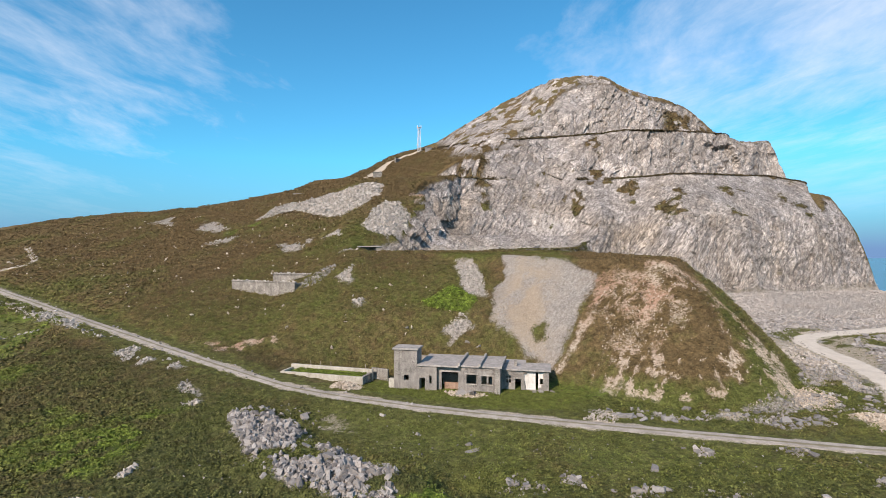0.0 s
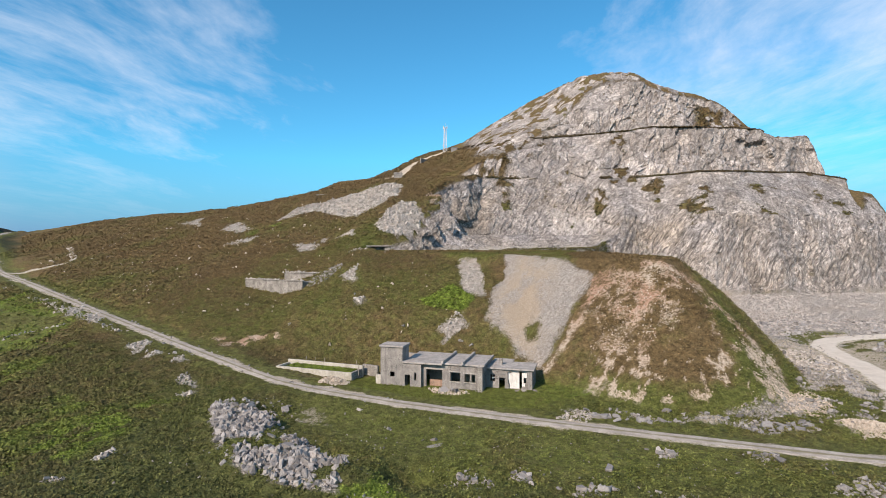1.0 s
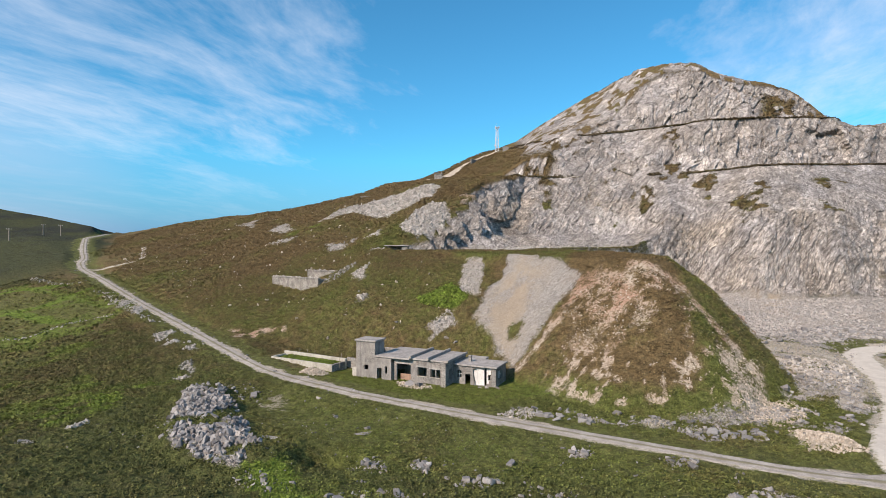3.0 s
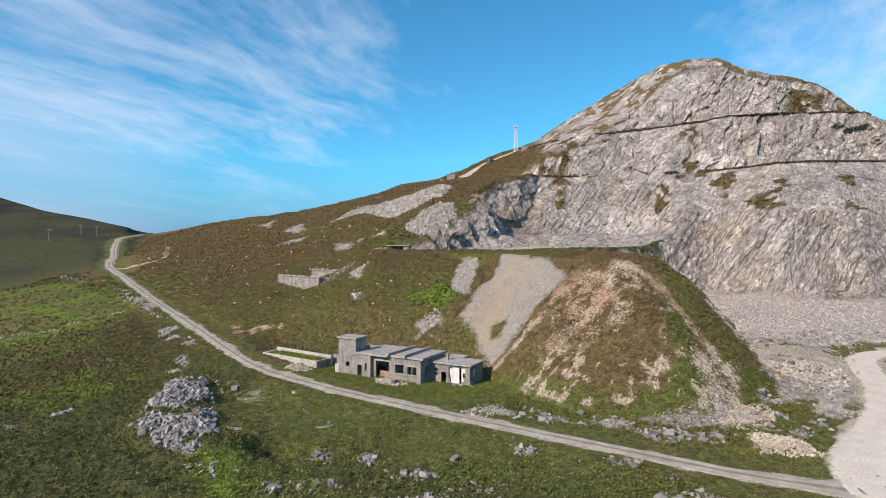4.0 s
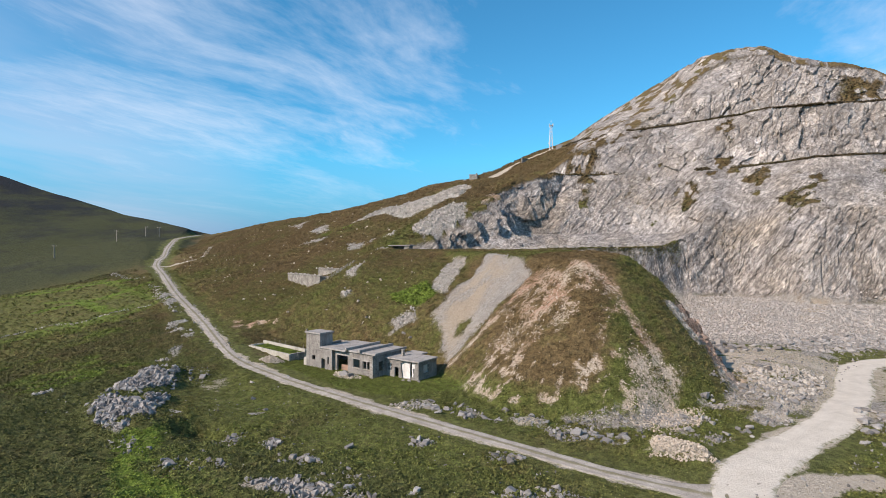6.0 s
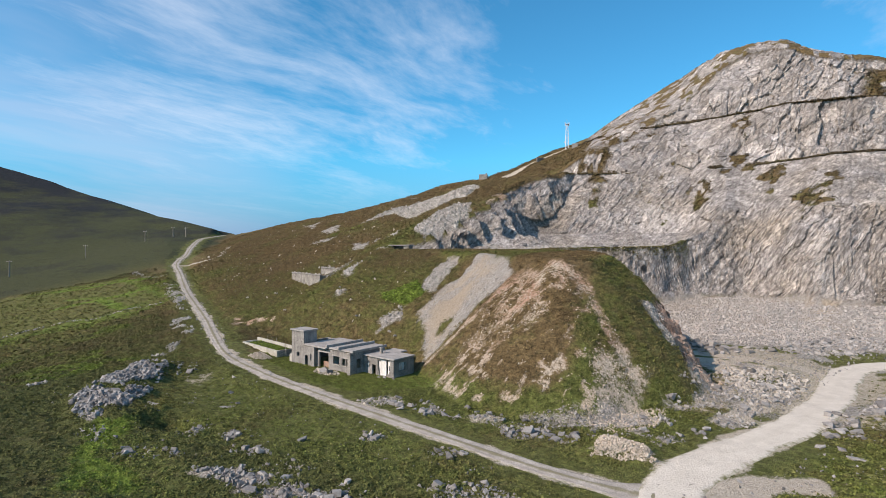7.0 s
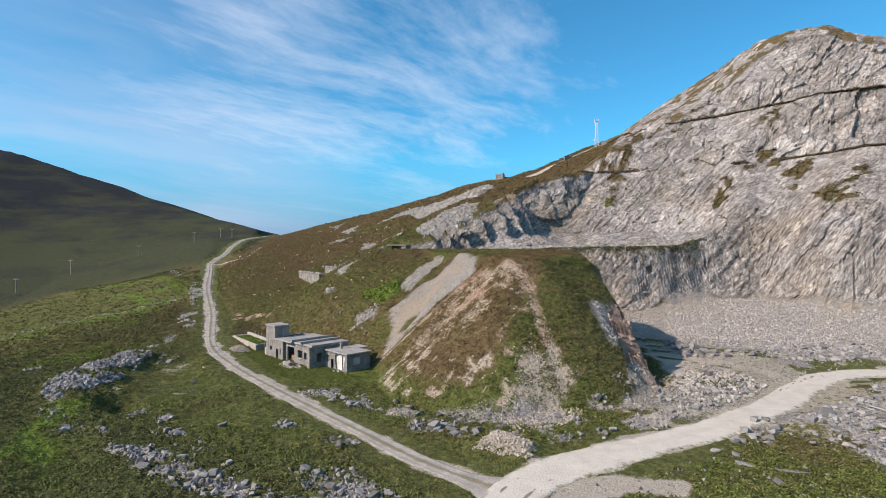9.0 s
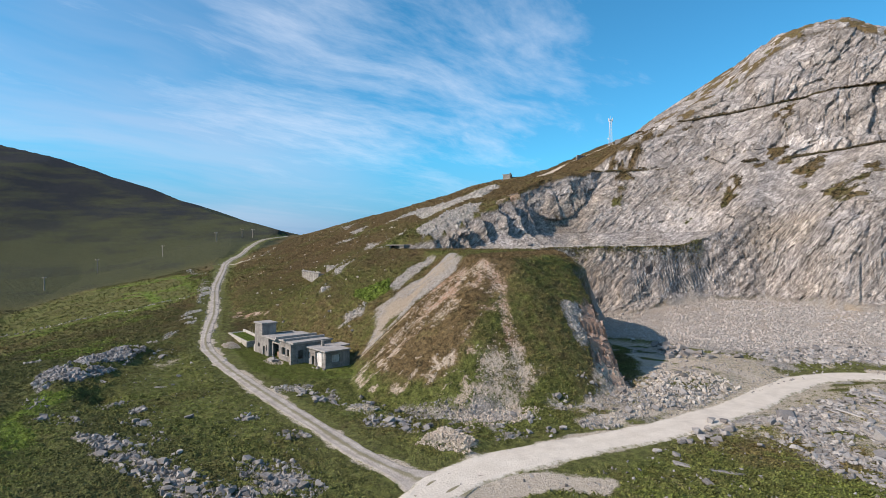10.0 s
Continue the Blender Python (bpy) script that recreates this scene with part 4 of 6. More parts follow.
def spline(line, step):
    pts = [Vector(p[:2]) for p in line]
    out = []
    for k in range(len(pts) - 1):
        p0, p1, p2, p3 = pts[max(k - 1, 0)], pts[k], pts[k + 1], pts[min(k + 2, len(pts) - 1)]
        n = max(2, int((p2 - p1).length / step))
        for i in range(n):
            t = i / n
            out.append(0.5 * ((2 * p1) + (p2 - p0) * t + (2 * p0 - 5 * p1 + 4 * p2 - p3) * t * t + (3 * p1 - p0 - 3 * p2 + p3) * t ** 3))
    out.append(pts[-1])
    return np.array([tuple(p) for p in out])


def strip(name, line, half, mat, lift, label, flare=0.0):
    c = spline(line, 0.8)
    d = np.gradient(c, axis=0)
    d /= np.linalg.norm(d, axis=1)[:, None]
    s = np.arange(len(c)) * 0.8
    u = np.linspace(-1, 1, 11)
    grow = 1 + flare * smooth(s, s[-1] - 11, s[-1]) ** 1.5
    wl = half * grow * (1 + 0.30 * fbm(s, s * 0, 6, 3, 81)), half * grow * (1 + 0.30 * fbm(s, s * 0 + 50, 6, 3, 82))
    wide = np.where(u[None, :] < 0, wl[0][:, None], wl[1][:, None]) * u[None, :]
    px, py = c[:, :1] - d[:, 1:] * wide, c[:, 1:] + d[:, :1] * wide
    rut = -0.07 * np.exp(-((np.abs(u) - 0.45) / 0.16) ** 2)
    edge = -0.22 * smooth(np.abs(u), 0.86, 1.0)
    pz = ground_at(px, py) + lift + 0.10 * smooth(-px, 60, 90) + rut[None, :] + edge[None, :] + 0.05
    me, used_ = grid_mesh(name, px, py, pz)
    add_attr(me, "across", np.broadcast_to(u[None, :], px.shape).reshape(-1)[used_])
    me.materials.append(mat)
    return tagged(new(name, me), label, "track", kind="structure")


mat_track = track_material("stony_track", (0.33, 0.30, 0.268), (0.46, 0.425, 0.385), 0.75)
mat_haul = track_material("pale_haul_road", (0.52, 0.475, 0.415), (0.60, 0.555, 0.49), 0.04, 0.3)
strip("road", ROAD, 1.42, mat_track, 0.05, "rutted stony moorland track with worn wheel lines", 2.4)
strip("quarry_road", SIDE, 2.9, mat_haul, 0.10, "pale dusty gravel quarry road")
strip("footpath", [(-146, 160.5), (-139, 162.5), (-131, 164.5), (-130, 170), (-137, 178), (-146, 188), (-160, 202)], 1.0, mat_track, 0.08, "narrow worn side path through heather")


# ---- plants and loose stones ----
rng = np.random.default_rng(7)


def scatter(poly, n):
    """n random places in a polygon of the plan."""
    x0, x1, y0, y1 = min(p[0] for p in poly), max(p[0] for p in poly), min(p[1] for p in poly), max(p[1] for p in poly)
    px, py = np.empty(0), np.empty(0)
    while len(px) < n:
        ax, ay = rng.uniform(x0, x1, 2 * n), rng.uniform(y0, y1, 2 * n)
        ok = inside(ax, ay, poly) < 0
        px, py = np.concatenate([px, ax[ok]]), np.concatenate([py, ay[ok]])
    return px[:n], py[:n]


def leaf_mesh(name, px, py, pz, radius, tall, leaves, size):
    """Many small tufts: each a dome of little leaf blades round its place."""
    n = len(px)
    ang, rad = rng.uniform(0, 2 * math.pi, (n, leaves)), np.sqrt(rng.uniform(0, 1, (n, leaves)))
    cx, cy = px[:, None] + radius[:, None] * rad * np.cos(ang), py[:, None] + radius[:, None] * rad * np.sin(ang)
    cz = pz[:, None] + tall[:, None] * np.sqrt(np.maximum(1 - rad ** 2, 0.05)) * rng.uniform(0.55, 1.0, (n, leaves))
    mid_ = np.stack([cx, cy, cz], -1)
    out = np.stack([np.cos(ang) * rad, np.sin(ang) * rad, 0.95 + 0 * ang], -1) + rng.normal(0, 0.35, (n, leaves, 3))
    out /= np.linalg.norm(out, axis=-1, keepdims=True)
    side = np.cross(out, rng.normal(0, 1, (n, leaves, 3)))
    side /= np.linalg.norm(side, axis=-1, keepdims=True)
    third = np.cross(out, side)
    sz = size[:, None, None] * rng.uniform(0.6, 1.3, (n, leaves, 1))
    a, b, c = mid_ + sz * (third * 0.9 + 0.25 * out), mid_ + sz * (-0.6 * third + 0.7 * side), mid_ + sz * (-0.6 * third - 0.7 * side)
    co = np.stack([a, b, c], 2).reshape(-1, 3)
    return raw_mesh(name, co, np.arange(len(co)).reshape(-1, 3), False), leaves * 3


def plant_material(name):
    m, g = material(name)
    geo = g.n("ShaderNodeNewGeometry")
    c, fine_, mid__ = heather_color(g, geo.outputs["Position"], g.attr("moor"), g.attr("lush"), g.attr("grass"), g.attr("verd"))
    c = g.mix(geo.outputs["Random Per Island"], g.mix(1.0, c, (0.68, 0.67, 0.67), "MULTIPLY"), g.mix(1.0, c, (1.36, 1.34, 1.30), "MULTIPLY"))
    g.surface(c, 0.85, spec=0.15)
    return m


mat_plant = plant_material("heather_leaves")


def plant(name, px, py, radius, tall, leaves, size, label, cat, sink=0.05, lush_v=None, moor_v=None):
    me, per = leaf_mesh(name, px, py, ground_at(px, py) - sink, radius, tall, leaves, size)
    add_attr(me, "lush", np.repeat(at_grid(lush, px, py) if lush_v is None else lush_v + 0 * px, per))
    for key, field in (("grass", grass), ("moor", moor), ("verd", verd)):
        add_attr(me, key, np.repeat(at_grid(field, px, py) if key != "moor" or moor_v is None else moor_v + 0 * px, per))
    me.materials.append(mat_plant)
    return tagged(new(name, me), label, cat, kind="stuff")


bare = np.clip(scree + soil + rock, 0, 1)
for spot in ([(-75, 24), (40, 24), (60, 41), (66, 62), (66, 92), (20, 90), (-30, 99), (-75, 118)], [(-75, 118), (-30, 99), (20, 92), (66, 82), (64, 112), (56, 130), (36, 150), (-60, 160)]):
    kx, ky = scatter(spot, 46000)
    free = (rng.uniform(0, 1, len(kx)) > at_grid(bare, kx, ky) * 1.25) & (at_grid(ROADS, kx, ky) > 0.6)
    lawn = at_grid(grass, kx, ky)
    inner = (kx > -9) & (kx < 18) & (ky > 77.5) & (ky < 93)
    pool_ = (kx > -29) & (kx < -10) & (ky > 84) & (ky < 96)
    free &= ~(inner | pool_)
    kx, ky, lawn = kx[free], ky[free], lawn[free]
    k = rng.uniform(0.7, 1.35, len(kx)) * (1 - 0.25 * lawn)
    flat_ = 1 - 0.35 * lawn
    plant("heather", kx, ky, 0.42 * k, 0.34 * k * flat_, 11, 0.112 * k, "low brown and green heather covering the slopes", "heather")
for spot, count in (([(-60, 160), (-75, 118), (-130, 152), (-178, 196), (-178, 224), (-130, 219), (-66, 224), (-30, 226), (-2, 216), (2, 200), (-2, 180), (-9, 154), (-22, 146)], 26000), ([(-180, 60), (-75, 30), (-75, 114), (-120, 138), (-165, 170), (-190, 150)], 17000), ([(-30, 226), (-14, 190), (-4, 204), (14, 238), (40, 262), (20, 272), (0, 300), (-16, 312), (-30, 260)], 7000), ([(-66, 224), (-52, 256), (-43, 294), (-35, 320), (-14, 323), (-10, 300), (-26, 262), (-30, 228)], 7000)):
    kx, ky = scatter(spot, count)
    free = (rng.uniform(0, 1, len(kx)) > at_grid(bare, kx, ky) * 1.25) & (at_grid(ROADS, kx, ky) > 0.8) & ((inside(kx, ky, FIELD) > -rng.uniform(0, 2, len(kx))) | (rng.uniform(0, 1, len(kx)) < 0.25))
    free &= rng.uniform(0, 1, len(kx)) < smooth(-inside(kx, ky, spot), 0, 22) + (kx > -130)
    free &= at_grid(moor, kx, ky) < 0.6
    kx, ky = kx[free], ky[free]
    k = rng.uniform(0.8, 1.5, len(kx))
    plant("heather", kx, ky, 0.70 * k, 0.32 * k, 8, 0.23 * k, "heather thick on the open moor", "heather")
kx, ky = scatter([(-178, 190), (-196, 222), (-232, 262), (-205, 282), (-158, 260), (-126, 237), (-104, 222), (-130, 214), (-160, 190)], 12000)
free = (rng.uniform(0, 1, len(kx)) > at_grid(bare, kx, ky) * 1.25) & (at_grid(ROADS, kx, ky) > 1.0)
kx, ky = kx[free], ky[free]
k = rng.uniform(0.8, 1.6, len(kx))
plant("heather", kx, ky, 0.85 * k, 0.32 * k, 7, 0.30 * k, "heather thick on the shoulder of the hill", "heather")
kx, ky = scatter([(-75, 41), (-40, 41), (-36, 70), (-55, 90), (-75, 105)], 6000)
k = rng.uniform(0.8, 1.5, len(kx))
plant("bracken", kx, ky, 0.5 * k, 0.38 * k, 10, 0.16 * k, "mixed green bracken and heather on the lower slope", "bracken")
kx, ky = scatter(BRACKEN, 420)
k = rng.uniform(0.8, 1.4, len(kx))
plant("bracken", kx, ky, 0.5 * k, 0.6 * k, 14, 0.22 * k, "bright yellow-green bracken patch on the slope", "bracken", lush_v=1.0)
kx, ky = scatter([(-18, 88), (-9, 87), (18, 82), (24, 83), (14, 74), (1, 77), (-12, 82)], 13000)
k = rng.uniform(0.5, 1.2, len(kx))
plant("rough_grass", kx, ky, 0.22 * k, 0.24 * k, 8, 0.075 * k, "rough green grass round the derelict building", "grass", lush_v=0.35)
kx, ky = scatter([(62, 60), (74, 76), (78, 96), (84, 120), (100, 146), (130, 156), (120, 128), (96, 120), (100, 92), (110, 60), (84, 36)], 9000)
free = (rng.uniform(0, 1, len(kx)) > at_grid(bare, kx, ky) * 1.2) & (at_grid(ROADS, kx, ky) > 0.6)
kx, ky = kx[free], ky[free]
k = rng.uniform(0.6, 1.3, len(kx))
plant("rough_grass", kx, ky, 0.34 * k, 0.2 * k, 5, 0.14 * k, "thin rough grass on the quarry floor", "grass")
kx, ky = scatter([(64, 52), (70, 64), (78, 82), (82, 94), (98, 90), (106, 60), (90, 26), (76, 34)], 15000)
free = (rng.uniform(0, 1, len(kx)) > at_grid(bare, kx, ky) * 1.2) & (at_grid(ROADS, kx, ky) > 0.5)
kx, ky = kx[free], ky[free]
k = rng.uniform(0.6, 1.3, len(kx))
plant("rough_grass", kx, ky, 0.34 * k, 0.22 * k, 7, 0.12 * k, "rough grass and moss beside the quarry road", "grass")
# growth along the lips of the benches and on the ledges
edge_j, edge_i = np.nonzero(TREAD[1:] & ~TREAD[:-1])
pick_ = rng.integers(0, len(edge_i), 6000)
bx, by = GX[edge_i[pick_]] + rng.normal(0, 0.4, 6000), GY[edge_j[pick_] + 1] + np.abs(rng.normal(0, 0.8, 6000))
ok = at_grid(rock, bx, by) < 0.7
bx, by = bx[ok], by[ok]
k = rng.uniform(0.8, 1.6, len(bx))
# dark tone covers both the heather and the shadow line along the tread edge
plant("ledge_heather", bx, by, 0.7 * k, 0.42 * k, 8, 0.30 * k, "heather fringe along the quarry ledges, darkened for the edge shadow", "heather", moor_v=0.55)
bx, by = rng.uniform(-8, 175, 60000), rng.uniform(150, 305, 60000)
ok = (at_grid(rock, bx, by) < 0.45) & (at_grid(ROCK, bx, by) > 0.4) & (at_grid(SLOPE, bx, by) > 0.6) & (at_grid(cove_floor, bx, by) < 0.2) & (at_grid(flat_pit, bx, by) < 0.2)
bx, by = bx[ok], by[ok]
k = rng.uniform(0.7, 1.5, len(bx))
plant("ledge_heather", bx, by, 0.7 * k, 0.5 * k, 6, 0.3 * k, "brown heather clinging to the rock face", "heather", moor_v=0.45)


lip_line = spline([(16, 171), (23, 178.8), (28, 181.2), (35.7, 184.5), (43, 188.5), (49.5, 195.6), (54.5, 202.5)], 0.25)
bx, by = lip_line.T
bx, by = np.tile(bx, 8) + rng.normal(0, 0.7, 8 * len(bx)), np.tile(by, 8) + rng.normal(0, 0.7, 8 * len(by))
k = rng.uniform(0.5, 1.3, len(bx))
plant("ledge_heather", bx, by, 0.5 * k, 0.4 * k, 6, 0.22 * k, "brown heather along the edge of the lower bench", "heather", moor_v=0.3)


def hull(seed, points=13, shape=(1.0, 0.8, 0.62)):
    """An angular quarried block."""
    r = np.random.default_rng(seed)
    p = r.uniform(-1, 1, (points, 3))
    p = np.sign(p) * np.abs(p) ** 0.5 * np.array(shape) * 0.5
    bm = bmesh.new()
    for v in p:
        bm.verts.new(v)
    bmesh.ops.convex_hull(bm, input=bm.verts)
    loose = [v for v in bm.verts if not v.link_faces]
    bmesh.ops.delete(bm, geom=loose, context="VERTS")
    bmesh.ops.dissolve_limit(bm, angle_limit=radians(14), verts=bm.verts, edges=bm.edges)
    bmesh.ops.triangulate(bm, faces=bm.faces)
    bmesh.ops.recalc_face_normals(bm, faces=bm.faces)
    return bm


SHAPES = [(1.0, 0.8, 0.5), (1.0, 0.7, 0.36), (1.0, 0.85, 0.65), (1.0, 0.55, 0.28)]
TEMPLATES = []
for k in range(10):
    bm = hull(100 + k, 13, SHAPES[k % 4])
    bm.verts.index_update()
    TEMPLATES.append((np.array([v.co[:] for v in bm.verts]), np.array([[v.index for v in f.verts] for f in bm.faces])))
    bm.free()


def stone_material(name, a, b, warm):
    m, g = material(name)
    geo = g.n("ShaderNodeNewGeometry")
    pos = geo.outputs["Position"]
    pick = g.math("FRACT", g.math("ADD", geo.outputs["Random Per Island"], g.n("ShaderNodeObjectInfo").outputs["Random"]))
    c = g.mix(pick, a, b)
    c = g.mix(g.math("MULTIPLY", g.remap(g.noise(pos, 2.2, 5, 0.7), 0.45, 0.68), 0.5), c, warm)
    c = g.mix(g.remap(g.noise(pos, 7.0, 3, 0.7), 0.35, 0.6, 0.35, 0.0), c, (0.07, 0.068, 0.064))
    g.surface(c, 0.88, g.noise(pos, 5.0, 5, 0.7), 0.5, 0.12, spec=0.2)
    return m


mat_stone = stone_material("grey_quarry_stone", (0.10, 0.099, 0.102), (0.36, 0.35, 0.345), (0.33, 0.29, 0.24))
mat_dark = stone_material("dark_slabs", (0.16, 0.16, 0.17), (0.28, 0.275, 0.27), (0.27, 0.24, 0.21))
mat_scree = stone_material("grey_scree", (0.23, 0.217, 0.20), (0.51, 0.485, 0.45), (0.46, 0.40, 0.335))
mat_slate = stone_material("slate_grey_slabs", (0.17, 0.166, 0.165), (0.39, 0.38, 0.372), (0.36, 0.32, 0.27))
mat_tan = stone_material("tan_stone", (0.36, 0.285, 0.205), (0.58, 0.48, 0.37), (0.46, 0.36, 0.25))
mat_red = stone_material("reddish_rock", (0.22, 0.165, 0.14), (0.42, 0.33, 0.28), (0.36, 0.25, 0.19))
mat_talus = stone_material("pale_talus_stone", (0.33, 0.308, 0.295), (0.52, 0.49, 0.465), (0.46, 0.41, 0.36))
mat_pale = stone_material("pale_stone", (0.34, 0.295, 0.245), (0.58, 0.515, 0.435), (0.50, 0.40, 0.31))


def stones(name, px, py, size, mat, label, cat="scree", lift=0.15, pz=None, flat=False):
    """A spread of small stones in one mesh."""
    cos, faces, base = [], [], 0
    pz = (ground_at(px, py) if pz is None else pz) + lift * size
    which = rng.integers(0, len(TEMPLATES), len(px))
    for t, (v, f) in enumerate(TEMPLATES):
        sel = np.nonzero(which == t)[0]
        if not len(sel):
            continue
        e = rng.normal(0, 1, (len(sel), 4))
        if flat:
            turn_ = rng.uniform(0, math.pi, len(sel))
            e = np.stack([np.cos(turn_), 0.14 * e[:, 1], 0.14 * e[:, 2], np.sin(turn_)], -1)
        e /= np.linalg.norm(e, axis=1)[:, None]
        w_, x_, y_, z_ = e.T
        rot = np.stack([np.stack([1 - 2 * (y_ * y_ + z_ * z_), 2 * (x_ * y_ - w_ * z_), 2 * (x_ * z_ + w_ * y_)], -1), np.stack([2 * (x_ * y_ + w_ * z_), 1 - 2 * (x_ * x_ + z_ * z_), 2 * (y_ * z_ - w_ * x_)], -1),
                        np.stack([2 * (x_ * z_ - w_ * y_), 2 * (y_ * z_ + w_ * x_), 1 - 2 * (x_ * x_ + y_ * y_)], -1)], 1)
        p = np.einsum("nij,vj->nvi", rot, v) * size[sel][:, None, None] + np.stack([px[sel], py[sel], pz[sel]], -1)[:, None, :]
        cos.append(p.reshape(-1, 3))
        faces.append((f[None] + (np.arange(len(sel)) * len(v))[:, None, None] + base).reshape(-1, 3))
        base += len(sel) * len(v)
    me = raw_mesh(name, np.concatenate(cos), np.concatenate(faces), False)
    me.materials.append(mat)
    return tagged(new(name, me), label, cat, kind="stuff")


def sizes(n, a, b, power=2.5):
    return a + (b - a) * rng.uniform(0, 1, n) ** power


def spread(name, poly, n, a, b, mat, label, cat="scree", mask=None, need=0.35, flat=False):
    px, py = scatter(poly, n)
    if mask is not None:
        ok_ = at_grid(mask, px, py) > need
        px, py = px[ok_], py[ok_]
    if len(px):
        stones(name, px, py, sizes(len(px), a, b), mat, label, cat, flat=flat)


slab_zone = smooth(n2 + 0.8 * n1, -0.30, 0.0)
spread("scree", FAN, 2600, 0.10, 0.42, mat_scree, "grey scree tipped down the mound", mask=scree * (1 - tan))
spread("scree", TAN, 1500, 0.08, 0.28, mat_tan, "pale buff scree tipped down the mound", mask=scree)
spread("scree", FAN_B, 1100, 0.15, 0.6, mat_scree, "narrow run of grey scree", mask=scree)
spread("scree", SCREE_A, 3200, 0.4, 1.4, mat_scree, "large grey scree on the upper hillside", mask=scree)
spread("scree", SCREE_B, 1100, 0.4, 1.3, mat_scree, "grey scree beside the rock rib", mask=scree)
for p in SMALL_SCREES:
    spread("scree", p, 130, 0.25, 1.0, mat_scree, "small patch of grey stones in heather", mask=scree, need=0.2)
spread("rubble", PILE, 5400, 0.14, 1.1, mat_stone, "heaped grey quarry rubble", "rubble", scree, 0.30)
spread("rubble", PILE_B, 700, 0.15, 0.9, mat_stone, "line of broken grey stones", "rubble")
for bit in WALL_BITS:
    spread("rubble", bit, 480, 0.18, 0.85, mat_scree, "tumbled stones of an old wall in heather", "rubble", scree, 0.2)
spread("rubble", [(18.5, 70), (22, 75), (25, 73), (22, 68.5)], 380, 0.12, 0.6, mat_scree, "small heap of pale grey stones by the track", "rubble")
spread("rubble", PILE_C, 650, 0.12, 0.6, mat_stone, "grey rubble among grass", "rubble")
spread("rubble", TOE_ROCKS, 2600, 0.12, 0.6, mat_stone, "loose stones at the foot of the spoil mound", "rubble", scree, 0.10)
spread("rubble", PIT_ROCKS, 1000, 0.2, 0.95, mat_scree, "heap of blocky grey stones by the quarry road", "rubble")
spread("slab_field", SLABS, 12500, 0.12, 1.0, mat_slate, "broken slate-grey slabs beside the quarry road", "rubble", slab_zone, 0.4, True)
TALUS = [(56, 140), (44, 144), (42, 168), (58, 198), (74, 207), (90, 199), (117, 200), (150, 206), (185, 216), (200, 165), (150, 158), (110, 150), (80, 146)]
spread("talus", TALUS, 15000, 0.20, 0.66, mat_talus, "pale grey talus along the foot of the cliff", mask=scree, need=0.15)
spread("talus", [(58, 150), (50, 176), (75, 198), (92, 192), (116, 194), (112, 176), (84, 160)], 4000, 0.15, 0.85, mat_talus, "coarse grey talus below the quarry wall", mask=scree)
spread("bench_rubble", [(-4, 160), (0, 182), (8, 202), (18, 212), (34, 217), (48, 214), (44, 170), (20, 158)], 3200, 0.12, 0.9, mat_scree, "rubble lying along the quarry bench", "rubble")
spread("mound_stones", [(22, 90), (30, 99), (42, 98), (52, 90), (58, 82), (44, 75), (28, 77)], 5000, 0.08, 0.36, mat_pale, "pale stones showing through the mound's thin cover", mask=np.maximum(soil, scree), need=0.3)
spread("east_stones", EAST_STONE, 500, 0.12, 0.5, mat_scree, "grey stones bedded in the mound's steep edge", "rubble")
spread("red_stones", EAST_CLIFF, 260, 0.15, 0.9, mat_red, "reddish broken rock of the steep mound edge", "rubble")
spread("pale_stones", PINK, 500, 0.08, 0.3, mat_pale, "pinkish broken stone on the bare mound side", "rubble")
spread("pale_stones", PALE_SCREE, 1100, 0.1, 0.4, mat_pale, "pinkish broken stone spilled down the mound", "rubble")
spread("pit_stones", [(62, 92), (66, 140), (100, 146), (118, 140), (90, 138), (80, 112), (72, 90)], 1500, 0.1, 0.6, mat_stone, "scattered stones over the quarry floor", "rubble")
spread("road_stones", [(62, 60), (72, 72), (80, 92), (100, 92), (100, 60), (80, 40)], 900, 0.08, 0.5, mat_stone, "stones in the rough grass beside the road", "rubble")
spread("slope_stones", [(-140, 160), (-60, 116), (-20, 100), (4, 104), (-8, 134), (-30, 150), (-40, 200), (-110, 214), (-150, 200)], 620, 0.2, 1.0, mat_pale, "pale stones showing through the heather", "rubble")
spread("meadow_stones", [(-30, 45), (58, 45), (55, 55), (15, 66), (-20, 78)], 420, 0.08, 0.4, mat_stone, "odd stones in the rough grass", "rubble")
wall_line = np.concatenate([spline(line, 0.22) for line in ([(-118, 66), (-103, 87), (-100.5, 92.5), (-92, 95), (-90, 102), (-83, 109)], [(-108, 128), (-96, 121), (-82.5, 113), (-66, 104)], [(-154, 146), (-142, 141), (-130, 137.5), (-123, 138.5)])])
wall_line = wall_line[rng.uniform(0, 1, len(wall_line)) < 0.75]
fx, fy = wall_line.T
stones("field_wall", fx + rng.normal(0, 0.5, len(fx)), fy + rng.normal(0, 0.5, len(fy)), sizes(len(fx), 0.22, 0.8, 1.5), mat_scree, "tumbled dry stone field wall", "wall")
gx_, gy_ = spline(ROAD[5:14], 0.35).T
gx_, gy_ = gx_ + rng.normal(0, 1, len(gx_)) * 0.6 + rng.choice([-2.8, 2.6], len(gx_)), gy_ + rng.normal(0, 1, len(gx_)) * 0.6
stones("verge_stones", gx_, gy_, sizes(len(gx_), 0.1, 0.6), mat_stone, "stones thrown to the verges of the track", "rubble")
hx, hy = scatter([(-17.5, 82.6), (-15, 81.6), (-12.8, 82.2), (-12.6, 84.2), (-15.5, 85.2), (-17.6, 84.4)], 900)
